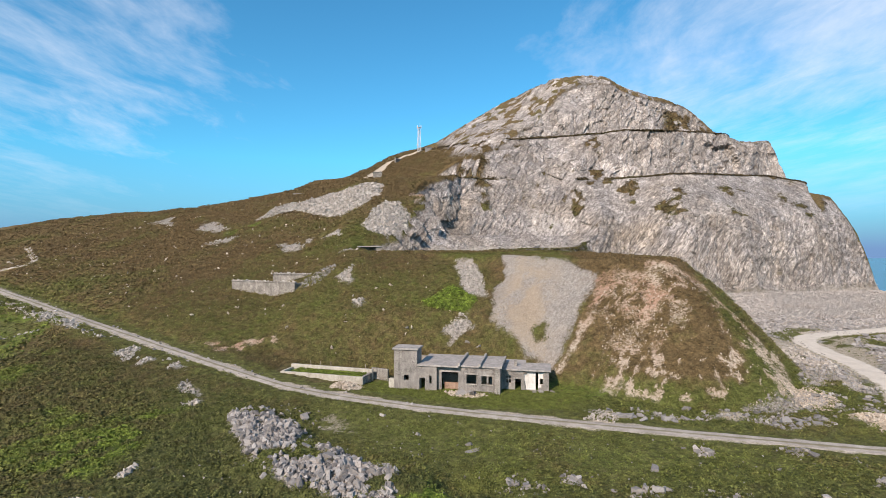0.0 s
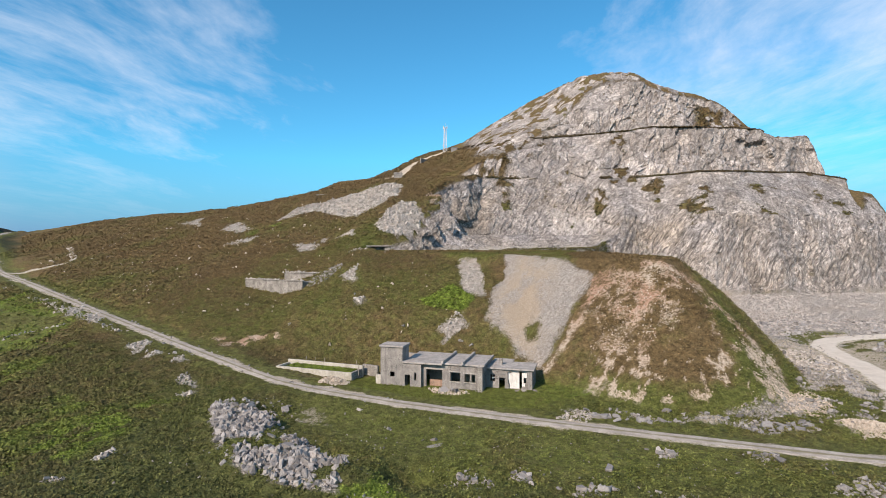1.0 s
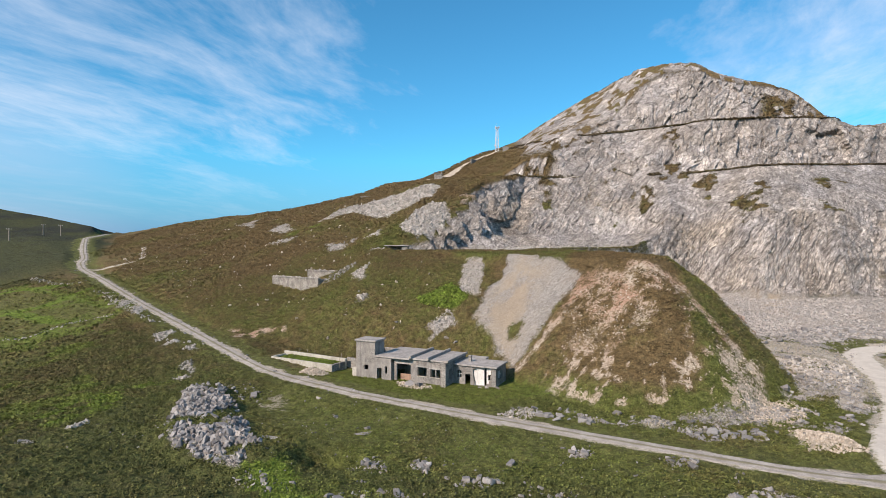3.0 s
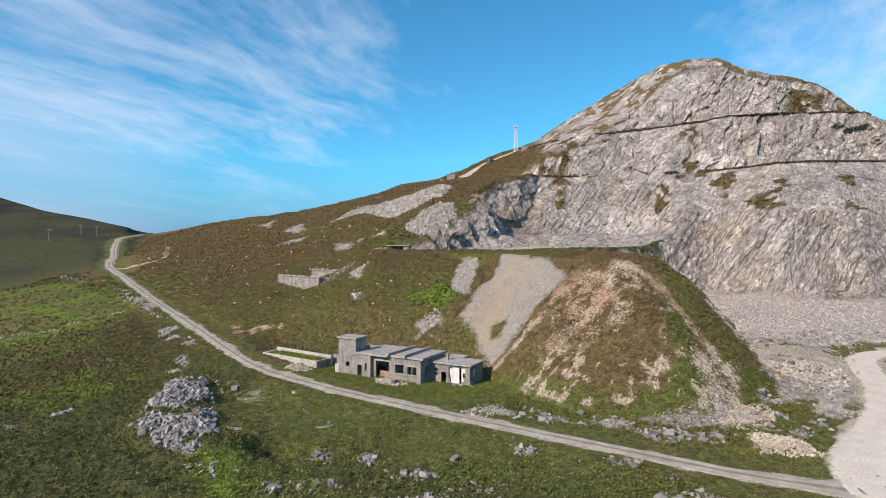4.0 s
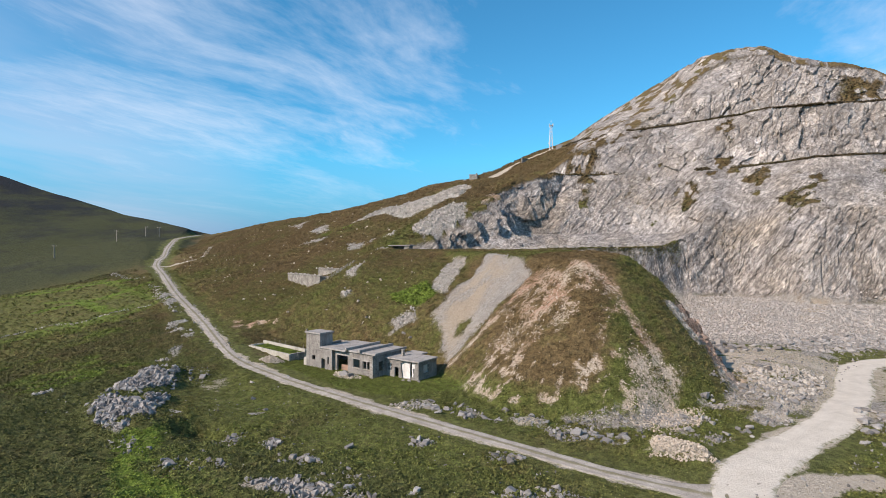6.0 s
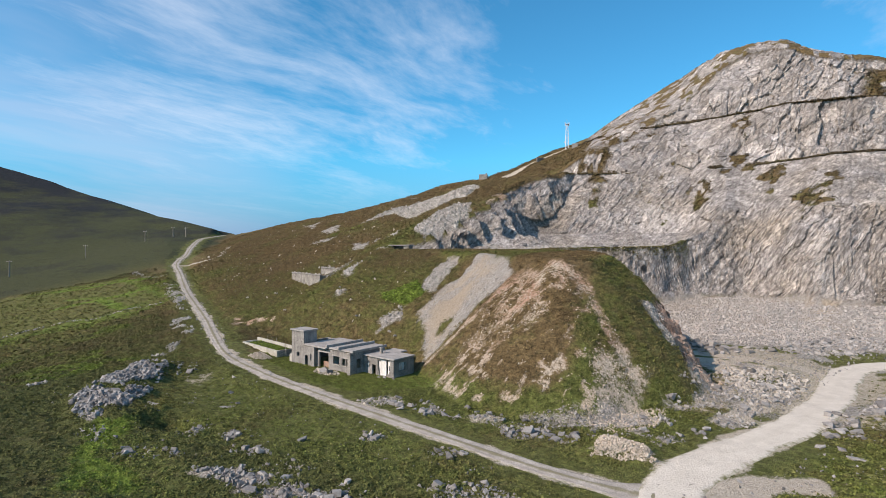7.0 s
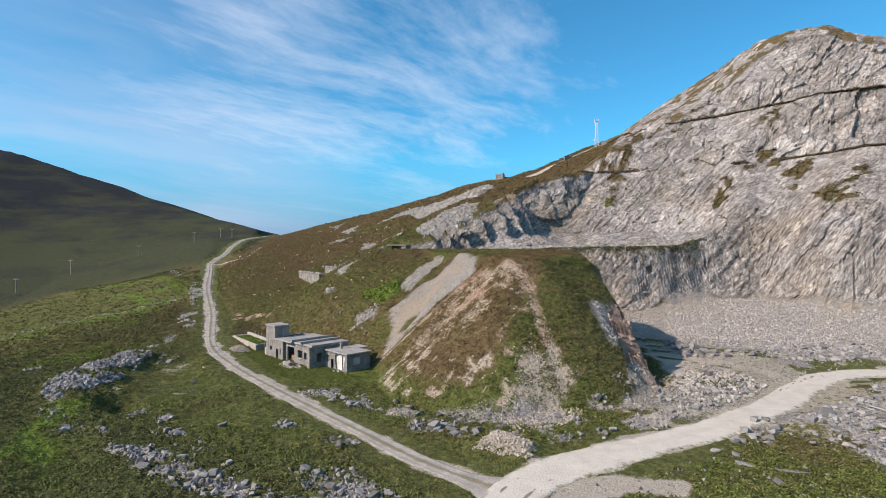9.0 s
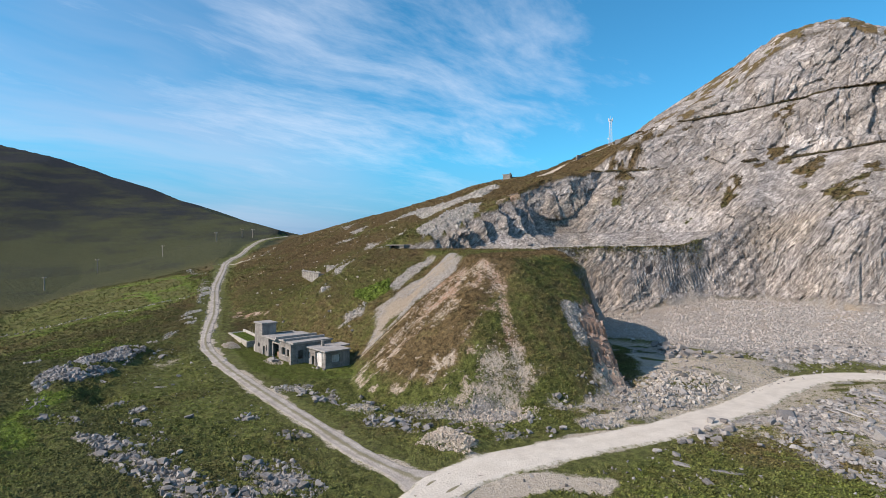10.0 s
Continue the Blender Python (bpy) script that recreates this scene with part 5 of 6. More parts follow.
hz = ground_at(hx, hy) + 1.1 * np.maximum(0, 1 - np.hypot((hx + 15.1) / 2.7, (hy - 83.4) / 1.9)) * rng.uniform(0.3, 1, len(hx))
stones("stone_heap", hx, hy, sizes(900, 0.12, 0.5), mat_pale, "heap of pale rubble beside the tank", "rubble", pz=hz)
hx, hy = scatter(PALE_HEAP, 1500)
stones("stone_heap", hx, hy, sizes(1500, 0.1, 0.42), mat_pale, "heap of pale crushed stone at the road fork", "rubble", pz=ground_at(hx, hy) + 0.1)

spread("slab_field", [(74, 140), (76, 147), (82, 156), (98, 165), (124, 164), (150, 160), (140, 152), (112, 147), (97, 146), (86, 138), (80, 136)], 4200, 0.2, 1.3, mat_slate, "low bank of broken grey slabs on the quarry floor", "rubble", slab_zone, 0.3, True)
spread("rubble", MOUND_SIDE, 900, 0.12, 0.8, mat_slate, "grey stones and grass between mound and road", "rubble", slab_zone, 0.3)
BLOCKS = []
for k in range(14):
    bm = hull(300 + k, 17 + k % 5, SHAPES[k % 4])
    bmesh.ops.bevel(bm, geom=bm.edges[:], offset=0.015, segments=1, affect="EDGES", clamp_overlap=True)
    me = bpy.data.meshes.new("boulder")
    bm.to_mesh(me)
    bm.free()
    BLOCKS.append(me)
BLOCKS_DARK = [b.copy() for b in BLOCKS]
for b in BLOCKS:
    b.materials.append(mat_stone)
for b in BLOCKS_DARK:
    b.materials.append(mat_dark)


def boulder(x, y, size, label, group="", sink=0.12, dark=False, name="boulder"):
    ob = new(name, (BLOCKS_DARK if dark else BLOCKS)[int(rng.integers(0, 14))])
    ob.matrix_world = pose(x, y, float(ground_at(x, y)) + size * (0.28 - sink), rng.normal(0, 16), rng.normal(0, 16), rng.uniform(0, 360)) @ Matrix.Diagonal((size, size, size, 1))
    return tagged(ob, label, "boulder", group)


def boulders(poly, n, a, b, label, group, dark=False, name="boulder"):
    px, py = scatter(poly, n)
    for x, y, s_ in zip(px, py, sizes(n, a, b, 1.8)):
        boulder(x, y, s_, label, group, dark=dark, name=name)


boulders(PILE, 56, 0.5, 1.25, "angular grey block in a heap of quarry rubble", "blocks of the stone heap")
boulders(PILE_B, 30, 0.5, 1.4, "angular grey block in a line of rubble", "blocks of the stone line")
boulders(PILE_C, 12, 0.5, 1.3, "grey quarry block among rough grass", "blocks by the fork")
boulders(TOE_ROCKS, 42, 0.4, 1.3, "grey block lying at the foot of the mound", "blocks at the mound foot")
boulders(PIT_ROCKS, 24, 0.6, 1.6, "blocky grey stone heaped by the quarry road", "blocks by the quarry road")
boulders(SLABS, 80, 0.7, 2.4, "flat slate-grey slab on the quarry floor", "slabs of the quarry floor", True, "rock_slab")
boulders([(20, 71), (26, 73), (33, 71), (31, 68.5), (22, 69.5)], 22, 0.5, 1.3, "dark grey block beside the track", "blocks beside the track", True, "stone_block")
boulders([(40, 69), (47, 71.5), (52, 70.5), (50, 68.2), (42, 66.8)], 32, 0.5, 1.4, "dark grey block beside the track", "blocks beside the track", True, "stone_block")
boulders(MOUND_SIDE, 14, 0.5, 1.4, "grey block in grass beside the mound", "blocks beside the mound")
boulders(MID_SLABS, 22, 0.6, 2.0, "grey slab on the quarry floor", "slabs of the quarry floor", True, "rock_slab")
boulders([(60, 132), (72, 140), (76, 136), (64, 128)], 26, 0.8, 2.6, "large pale grey block standing on the quarry floor", "blocks of the quarry floor", name="stone_block")
boulders([(0, 165), (10, 200), (40, 212), (46, 180)], 26, 0.8, 2.4, "large block on the quarry bench", "blocks of the bench", name="stone_block")
ROCK_ROWS = ([(6, 41), (7, 44.5), (13.5, 46.5), (14, 44.6), (9, 41.5)], [(4.5, 51.5), (7.5, 54), (10, 50), (8.3, 48)], [(11.4, 51.5), (12, 54), (14, 53), (13.6, 51)], [(17, 48.5), (18.5, 51), (21.5, 50.5), (20, 48.8)],
             [(20, 42.4), (24.5, 50.2), (28.8, 49.4), (27.5, 45)], [(-3.5, 43), (-4, 46), (2.5, 45.5), (3, 43)], [(27, 58), (28.5, 60.5), (30.5, 60), (29.5, 57.6)], [(37, 57), (38, 60.4), (41, 60), (40, 57.4)],
             [(-19, 66), (-27, 73), (-20, 74.5), (-14.5, 68)], [(31, 44), (34, 47.5), (39, 47), (38, 44)])
for row in ROCK_ROWS:
    spread("rubble", row, 70, 0.12, 0.6, mat_stone, "broken grey stones half sunk in rough grass", "rubble")
    boulders(row, 6, 0.45, 1.3, "angular grey block in a row of stones among grass", "blocks in the grass")
for x, y, s_ in ((21.8, 54.9, 1.25), (20.2, 50, 1.3), (28, 59, 0.9), (38, 58.4, 1.1), (34, 54, 0.5), (13, 53, 0.9), (16, 50, 0.7), (26, 46, 0.9), (8, 42.4, 0.9), (11, 45, 0.9), (2, 45, 0.8),
                 (-21, 70, 1.1), (-18, 71, 0.9), (-8, 71, 0.8), (-3, 66, 0.8), (-25, 66, 1.0), (3, 62, 0.8), (27, 60, 0.6), (78, 90, 1.3), (78, 86, 1.0), (75, 79, 1.1), (77, 79, 1.1), (81, 74, 1.1), (84, 87, 1.0), (68, 91, 1.3), (23, 74, 1.2)):
    boulder(x, y, s_, "weathered grey boulder in rough grass", "loose boulders", dark=s_ > 1.15)
boulders([(75.5, 82.5), (78, 94), (80.5, 96), (80, 84)], 26, 0.5, 1.5, "pale grey block heaped beside the quarry road", "blocks beside the quarry road")
boulders([(56.5, 138), (60, 141.5), (68, 137), (67, 134.5), (60, 136)], 16, 1.2, 2.6, "large squared block standing on the quarry floor", "blocks of the quarry floor", name="stone_block")
def bedded(x, y, sx, sy, sz, az, lift=0.0):
    ob = new("rock_slab", SLAB_MESHES[int(rng.integers(0, len(SLAB_MESHES)))])
    ob.matrix_world = pose(x, y, float(ground_at(x, y)) + lift, rng.normal(0, 5), rng.normal(0, 4), az) @ Matrix.Diagonal((sx, sy, sz, 1))
    tagged(ob, "long flat grey slab bedded in the ground", "rock slab", "bedded slabs")


SLAB_MESHES = [BLOCKS_DARK[i].copy() for i in (1, 3, 5, 7, 9, 11)]
for b in SLAB_MESHES:
    b.materials.clear()
    b.materials.append(mat_slate)
for x, y, sx, sy, sz, az in ((-6.2, 55.2, 3.0, 1.6, 0.9, 10), (78.6, 77.2, 3.4, 1.2, 0.9, 8), (81.8, 77.7, 3.8, 1.0, 0.8, 10), (3.5, 60, 2.6, 1.5, 0.6, 40)):
    bedded(x, y, sx, sy, sz, az)
px, py = scatter([(86, 92), (90, 106), (96, 120), (106, 128), (124, 126), (118, 96), (104, 86), (94, 86)], 70)
for x, y in zip(px, py):
    bedded(x, y, rng.uniform(1.6, 5.5), rng.uniform(0.7, 1.9), rng.uniform(0.5, 1.1), rng.normal(-27, 9), 0.1)


# ---- built things ----
def part(name, bm, mat, parent=None, label="", where=None):
    me = bpy.data.meshes.new(name)
    bmesh.ops.recalc_face_normals(bm, faces=bm.faces)
    bm.to_mesh(me)
    bm.free()
    if mat:
        me.materials.append(mat)
    ob = new(name, me)
    if parent:
        ob.parent = parent
    if where is not None:
        ob.matrix_basis = where
    return tagged(ob, label)


def box(bm, x0, x1, y0, y1, z0, z1, bevel=0.0, turn=None):
    m = Matrix.Translation(((x0 + x1) / 2, (y0 + y1) / 2, (z0 + z1) / 2)) @ (turn or Matrix()) @ Matrix.Diagonal((x1 - x0, y1 - y0, z1 - z0, 1))
    made = bmesh.ops.create_cube(bm, size=1, matrix=m)["verts"]
    if bevel:
        edges = {e for v in made for e in v.link_edges}
        bmesh.ops.bevel(bm, geom=list(edges), offset=bevel, segments=1, affect="EDGES")
    return bm


def boxes(*spans, bevel=0.0):
    bm = bmesh.new()
    for s_ in spans:
        box(bm, *s_, bevel=bevel)
    return bm


def wall(length, z0, z1, thick, holes):
    """A wall along x from 0, its outer face at y = 0, with openings (x0, x1, z0, z1) cut through."""
    xs = sorted({0.0, length, *[h[0] for h in holes], *[h[1] for h in holes]})
    zs = sorted({z0, z1, *[h[2] for h in holes], *[h[3] for h in holes]})
    solid = {}
    for i in range(len(xs) - 1):
        for j in range(len(zs) - 1):
            cx, cz = (xs[i] + xs[i + 1]) / 2, (zs[j] + zs[j + 1]) / 2
            solid[i, j] = not any(h[0] < cx < h[1] and h[2] < cz < h[3] for h in holes)
    bm = bmesh.new()
    verts = {}

    def v(i, y, j):
        if (i, y, j) not in verts:
            verts[i, y, j] = bm.verts.new((xs[i], y * thick, zs[j]))
        return verts[i, y, j]

    for (i, j), full in solid.items():
        if not full:
            continue
        bm.faces.new([v(i, 0, j), v(i + 1, 0, j), v(i + 1, 0, j + 1), v(i, 0, j + 1)])
        bm.faces.new([v(i, 1, j), v(i, 1, j + 1), v(i + 1, 1, j + 1), v(i + 1, 1, j)])
        for di, dj, a, b in ((-1, 0, (i, j), (i, j + 1)), (1, 0, (i + 1, j), (i + 1, j + 1)), (0, -1, (i, j), (i + 1, j)), (0, 1, (i, j + 1), (i + 1, j + 1))):
            if not solid.get((i + di, j + dj), False):
                bm.faces.new([v(a[0], 0, a[1]), v(b[0], 0, b[1]), v(b[0], 1, b[1]), v(a[0], 1, a[1])])
    return bm


def wall_material(name, a, b, stain, block=True, bare=0.42):
    m, g = material(name)
    pos = g.n("ShaderNodeNewGeometry").outputs["Position"]
    c = g.mix(g.remap(g.noise(pos, 0.7, 5, 0.65), 0.35, 0.65), a, b)
    run = g.scaled(pos, sc=(2.2, 2.2, 0.22))
    c = g.mix(g.math("MULTIPLY", g.remap(g.noise(run, 1.0, 5, 0.7), 0.48, 0.68), 0.6), c, stain)
    grit = g.noise(pos, 9.0, 3, 0.8)
    c = g.mix(g.remap(grit, 0.35, 0.5, 0.35, 0.0), c, (0.06, 0.06, 0.06))
    h = grit
    if block:
        cut = g.voro(g.scaled(pos, sc=(1.0, 1.0, 1.6)), 2.4, "DISTANCE_TO_EDGE")
        bare_ = g.remap(g.noise(pos, 0.45, 4, 0.6), bare, bare + 0.12)
        c = g.mix(g.math("MULTIPLY", g.remap(cut, 0.0, 0.07, 0.8, 0.0), bare_), c, (0.05, 0.048, 0.045))
        h = g.math("ADD", grit, g.math("MULTIPLY", g.remap(cut, 0.0, 0.12), bare_))
    g.surface(c, 0.92, h, 0.6, 0.06, spec=0.15)
    return m


mat_render = wall_material("weathered_cement_render", (0.21, 0.20, 0.19), (0.33, 0.315, 0.295), (0.11, 0.105, 0.10))
mat_slab = wall_material("concrete_roof", (0.27, 0.26, 0.25), (0.40, 0.38, 0.36), (0.16, 0.15, 0.14), False)
mat_white = wall_material("flaking_white_paint", (0.56, 0.55, 0.53), (0.76, 0.75, 0.73), (0.24, 0.225, 0.21), False)
mat_rubble = wall_material("rough_stone_wall", (0.20, 0.19, 0.175), (0.40, 0.38, 0.35), (0.17, 0.16, 0.145), bare=0.1)
mat_rim = wall_material("old_pale_concrete", (0.30, 0.285, 0.25), (0.46, 0.44, 0.39), (0.22, 0.21, 0.17), False)
mat_rust = wall_material("red_brick_rubble", (0.26, 0.15, 0.10), (0.36, 0.25, 0.19), (0.14, 0.10, 0.08))
mat_wood, g_ = material("grey_weathered_wood")
wp = g_.n("ShaderNodeNewGeometry").outputs["Position"]
g_.surface(g_.mix(g_.noise(g_.scaled(wp, sc=(8, 8, 0.6)), 2.0, 4, 0.7), (0.16, 0.14, 0.12), (0.34, 0.31, 0.27)), 0.85, g_.noise(g_.scaled(wp, sc=(20, 20, 1)), 2.0), 0.4, 0.02)
mat_steel, g_ = material("galvanised_steel")
sp = g_.n("ShaderNodeNewGeometry").outputs["Position"]
g_.surface(g_.mix(g_.noise(sp, 3.0, 4), (0.55, 0.56, 0.57), (0.72, 0.73, 0.74)), 0.55, metal=0.35)
mat_pond, g_ = material("green_pond_water")
pp = g_.n("ShaderNodeNewGeometry").outputs["Position"]
g_.surface(g_.mix(g_.remap(g_.noise(pp, 0.5, 5, 0.6), 0.42, 0.58), (0.02, 0.03, 0.012), (0.06, 0.10, 0.02)), 0.2, g_.noise(pp, 6.0), 0.1, 0.03, spec=0.5)

BASE = -1.3
house = new("derelict_building")
house.matrix_world = pose(-7.75, 84.4, 0, 0, 0, -11.4)
tagged(house, "derelict flat-roofed grey concrete quarry building with tower", "building")
TH = 0.32


def south(name, x0, x1, y, z1, holes, mat=mat_render, label=""):
    return part(name, wall(x1 - x0, BASE, z1, TH, [(a - x0, b - x0, c, d) for a, b, c, d in holes]), mat, house, label, pose(x0, y, 0))


def east(name, x, y0, y1, z1, holes=(), mat=mat_render, label=""):
    return part(name, wall(y1 - y0, BASE, z1, TH, [(a - y0, b - y0, c, d) for a, b, c, d in holes]), mat, house, label, pose(x, y0, 0, 0, 0, 90))


# tower
south("tower_wall", 0, 3.75, 0.0, 6.15, [(1.65, 2.4, 1.4, 2.2)], label="tower wall with a small square window hole")
south("tower_wall", 0, 3.75, 2.7, 6.15, [])
east("tower_wall", TH, TH, 2.7, 6.15)
east("tower_wall", 3.75, TH, 2.7, 6.15)
part("tower_roof", boxes((-0.22, 3.97, -0.22, 3.24, 6.15, 6.42), bevel=0.03), mat_slab, house, "overhanging concrete roof slab")
# link between tower and main block
south("link_wall", 3.754, 6.9, -0.05, 3.72, [(4.15, 5.05, -0.4, 1.9), (5.75, 6.1, 1.1, 2.3)], label="wall with a doorway and a slit window")
east("link_wall", 6.9, -0.05 + TH, 0.62, 3.72, mat=mat_rubble, label="rough stone quoin where the wall steps back")
part("door_leaf", boxes((4.2, 4.26, 0.35, 1.2, -0.4, 1.8)), mat_wood, house, "old door leaf hanging open inside")
# main block
south("main_wall", 6.904, 16.0, 0.62, 3.72, [(7.55, 10.2, -0.1, 2.85), (11.45, 13.1, 1.15, 2.6), (13.8, 14.68, 1.15, 2.45), (14.82, 15.55, 1.15, 2.45)], label="front wall with a wide doorway and broken windows")
part("corner_pier", boxes((16.003, 16.78, -0.02, 0.94, BASE, 3.72), bevel=0.04), mat_rubble, house, "rough stone corner pier")
east("main_wall", 16.75, 0.945, 8.4, 3.72, [(1.5, 2.55, 0.9, 2.5)], label="end wall with one window hole")
south("main_wall", 0.4, 16.75 - TH, 8.08, 3.72, [])
east("main_wall", 0.4 + TH, 3.03, 8.076, 3.72)
part("inner_wall", boxes((7.0, 16.4, 4.4, 4.62, BASE, 3.7)), mat_render, house, "inner cross wall")
part("inner_wall", boxes((10.5, 10.72, 0.96, 4.39, BASE, 3.7)), mat_white, house, "inner wall with flaking white paint")
part("floor_slab", boxes((0.5, 16.4, 0.3, 8.0, -0.5, -0.1)), mat_slab, house)
part("brick_infill", boxes((7.9, 10.2, 1.3, 1.6, -0.2, 1.05), bevel=0.05), mat_rust, house, "low wall of broken red brick inside the doorway")
for x0, x1 in ((3.77, 10.35), (10.36, 13.55), (13.56, 17.0)):
    part("roof_slab", boxes((x0, x1, -0.25 if x1 < 11 else 0.35, 8.65, 3.724, 3.98), bevel=0.03), mat_slab, house, "cracked flat concrete roof")
for x in (10.2, 13.4):
    part("roof_beam", boxes((x, x + 0.38, -0.1, 8.7, 3.984, 4.42), bevel=0.03), mat_slab, house, "raised concrete beam across the roof")
part("roof_kerb", boxes((16.72, 17.02, 0.35, 8.65, 3.984, 4.12), bevel=0.02), mat_slab, house)
for x0, x1, z0, z1 in ((7.55, 10.2, 2.85, 3.1), (11.35, 13.2, 2.6, 2.8), (13.7, 15.65, 2.45, 2.65)):
    part("lintel", boxes((x0 - 0.1, x1 + 0.1, 0.585, 0.70, z0, z1)), mat_slab, house, "concrete lintel over the opening")
for x0, x1 in ((11.35, 13.2), (13.7, 15.65)):
    part("window_sill", boxes((x0, x1, 0.50, 0.72, 1.03, 1.148), bevel=0.015), mat_rim, house, "pale concrete sill")
for x0, x1, z0, z1 in ((11.45, 13.1, 1.15, 2.6), (13.8, 14.68, 1.15, 2.45), (14.82, 15.55, 1.15, 2.45)):
    part("window_frame", boxes((x0, x1, 0.76, 0.82, z1 - 0.07, z1 - 0.002), (x0 + 0.002, x0 + 0.07, 0.765, 0.825, z0, z1 - 0.07), (x1 - 0.07, x1 - 0.002, 0.765, 0.825, z0, z1 - 0.07)), mat_wood, house, "rotten wooden window frame without glass")
for x in (9.0, 11.9, 15.2):
    part("vent_hole", boxes((x, x + 0.28, 0.60, 0.63, 3.2, 3.42)), mat_rubble, house, "small dark air vent")
# annex
AX0, AX1, AY0, AY1, AZ = 16.76, 24.0, 3.2, 7.9, 2.95
south("annex_wall", AX0, AX1, AY0, AZ, [(17.4, 18.15, 1.0, 2.15), (18.8, 19.7, -0.4, 1.65), (20.15, 23.3, 0.0, 2.74)], label="annex wall with a broken-out bay")
east("annex_wall", AX1, AY0 + TH, AY1, AZ, [(4.5, 6.2, 0.95, 2.35)])
south("annex_wall", AX0, AX1, AY1, AZ, [])
part("annex_roof", boxes((AX0, AX1 + 0.3, AY0 - 0.3, AY1 + 0.45, AZ + 0.003, AZ + 0.24), bevel=0.03), mat_slab, house, "thin concrete annex roof")
part("white_wall", boxes((20.0, 21.95, AY0 + 0.33, AY0 + 0.5, BASE, 2.94)), mat_white, house, "flaking white-painted inner wall seen through the break")
part("white_wall", boxes((22.35, 22.62, AY0 + 0.33, AY0 + 0.5, BASE, 2.94), (22.62, 23.1, AY0 + 0.33, AY0 + 0.5, BASE, 0.9), (22.62, 23.1, AY0 + 0.33, AY0 + 0.5, 1.75, 2.94), (23.1, 23.6, AY0 + 0.33, AY0 + 0.5, BASE, 2.94)), mat_white, house, "white-painted wall with a knocked-out hole")
part("broken_pier", boxes((20.15, 20.42, AY0 + 0.02, AY0 + 0.3, 0.0, 0.75), (20.15, 20.28, AY0 + 0.02, AY0 + 0.3, 0.75, 1.3), (20.15, 20.6, AY0 + 0.02, AY0 + 0.3, 2.5, 2.74), bevel=0.04), mat_rubble, house, "jagged remains of the broken front wall")
part("broken_pier", boxes((22.85, 23.3, AY0 + 0.02, AY0 + 0.3, 0.0, 0.9), (23.05, 23.3, AY0 + 0.02, AY0 + 0.3, 0.9, 1.7), (23.15, 23.3, AY0 + 0.02, AY0 + 0.3, 1.7, 2.74), (22.4, 22.85, AY0 + 0.02, AY0 + 0.3, 0.0, 0.4), bevel=0.05), mat_rubble, house, "ragged broken corner of bare stone")
for x0, x1, z0, z1 in ((17.4, 18.15, 1.0, 2.15),):
    part("window_frame", boxes((x0, x1, AY0 + 0.12, AY0 + 0.18, z1 - 0.07, z1 - 0.002), (x0, x1, AY0 + 0.12, AY0 + 0.18, 1.55, 1.61), (x0 + 0.34, x0 + 0.40, AY0 + 0.118, AY0 + 0.182, z0, z1 - 0.07)), mat_white, house, "white window frame with empty panes")
part("window_frame", boxes((AX1 - 0.2, AX1 - 0.14, 4.5, 6.2, 2.27, 2.348), (AX1 - 0.2, AX1 - 0.14, 5.3, 5.42, 0.95, 2.27), (AX1 - 0.2, AX1 - 0.14, 4.5, 6.2, 1.62, 1.68), (AX1 - 0.2, AX1 - 0.14, 4.502, 4.58, 0.95, 1.62)), mat_white, house, "white wooden window frame, panes gone")
part("board", boxes((AX1 - 0.5, AX1 - 0.45, 4.45, 6.25, 0.6, 2.5)), mat_white, house, "pale board behind the window")
part("chimney", boxes((18.5, 18.95, 5.3, 5.75, AZ + 0.2, AZ + 1.15), (18.44, 19.01, 5.24, 5.81, AZ + 1.15, AZ + 1.28), bevel=0.02), mat_rubble, house, "short square flue")
part("rear_roof", boxes((16.8, 20.2, AY1 + 0.5, AY1 + 2.8, 2.9, 3.15), bevel=0.03), mat_slab, house)
part("rear_wall", boxes((16.9, 20.1, AY1 + 0.55, AY1 + 0.85, BASE, 2.9)), mat_rubble, house)
part("buttress", boxes((-0.9, -0.02, 0.1, 0.8, BASE, 1.5), bevel=0.05), mat_rim, house, "low pale concrete block against the tower")

hm = house.matrix_world
hp = [hm @ Vector(p) for p in ((8.2, -0.3, 0), (9.5, -2.2, 0), (13.4, -2.4, 0), (15.2, -1.0, 0), (13, 0.3, 0))]
spread("fallen_rubble", [(p.x, p.y) for p in hp], 520, 0.12, 0.6, mat_pale, "fallen masonry in front of the building", "rubble")
for sx, sy, sl in ((11.0, -1.2, 1.7), (12.6, -1.5, 1.4), (12.0, -0.6, 1.2), (22.8, 2.4, 0.9), (24.5, 2.6, 0.8), (21.8, 1.9, 0.6)):
    p = hm @ Vector((sx, sy, 0))
    boulder(p.x, p.y, sl, "broken concrete lump beside the building", "fallen masonry", name="concrete_lump")

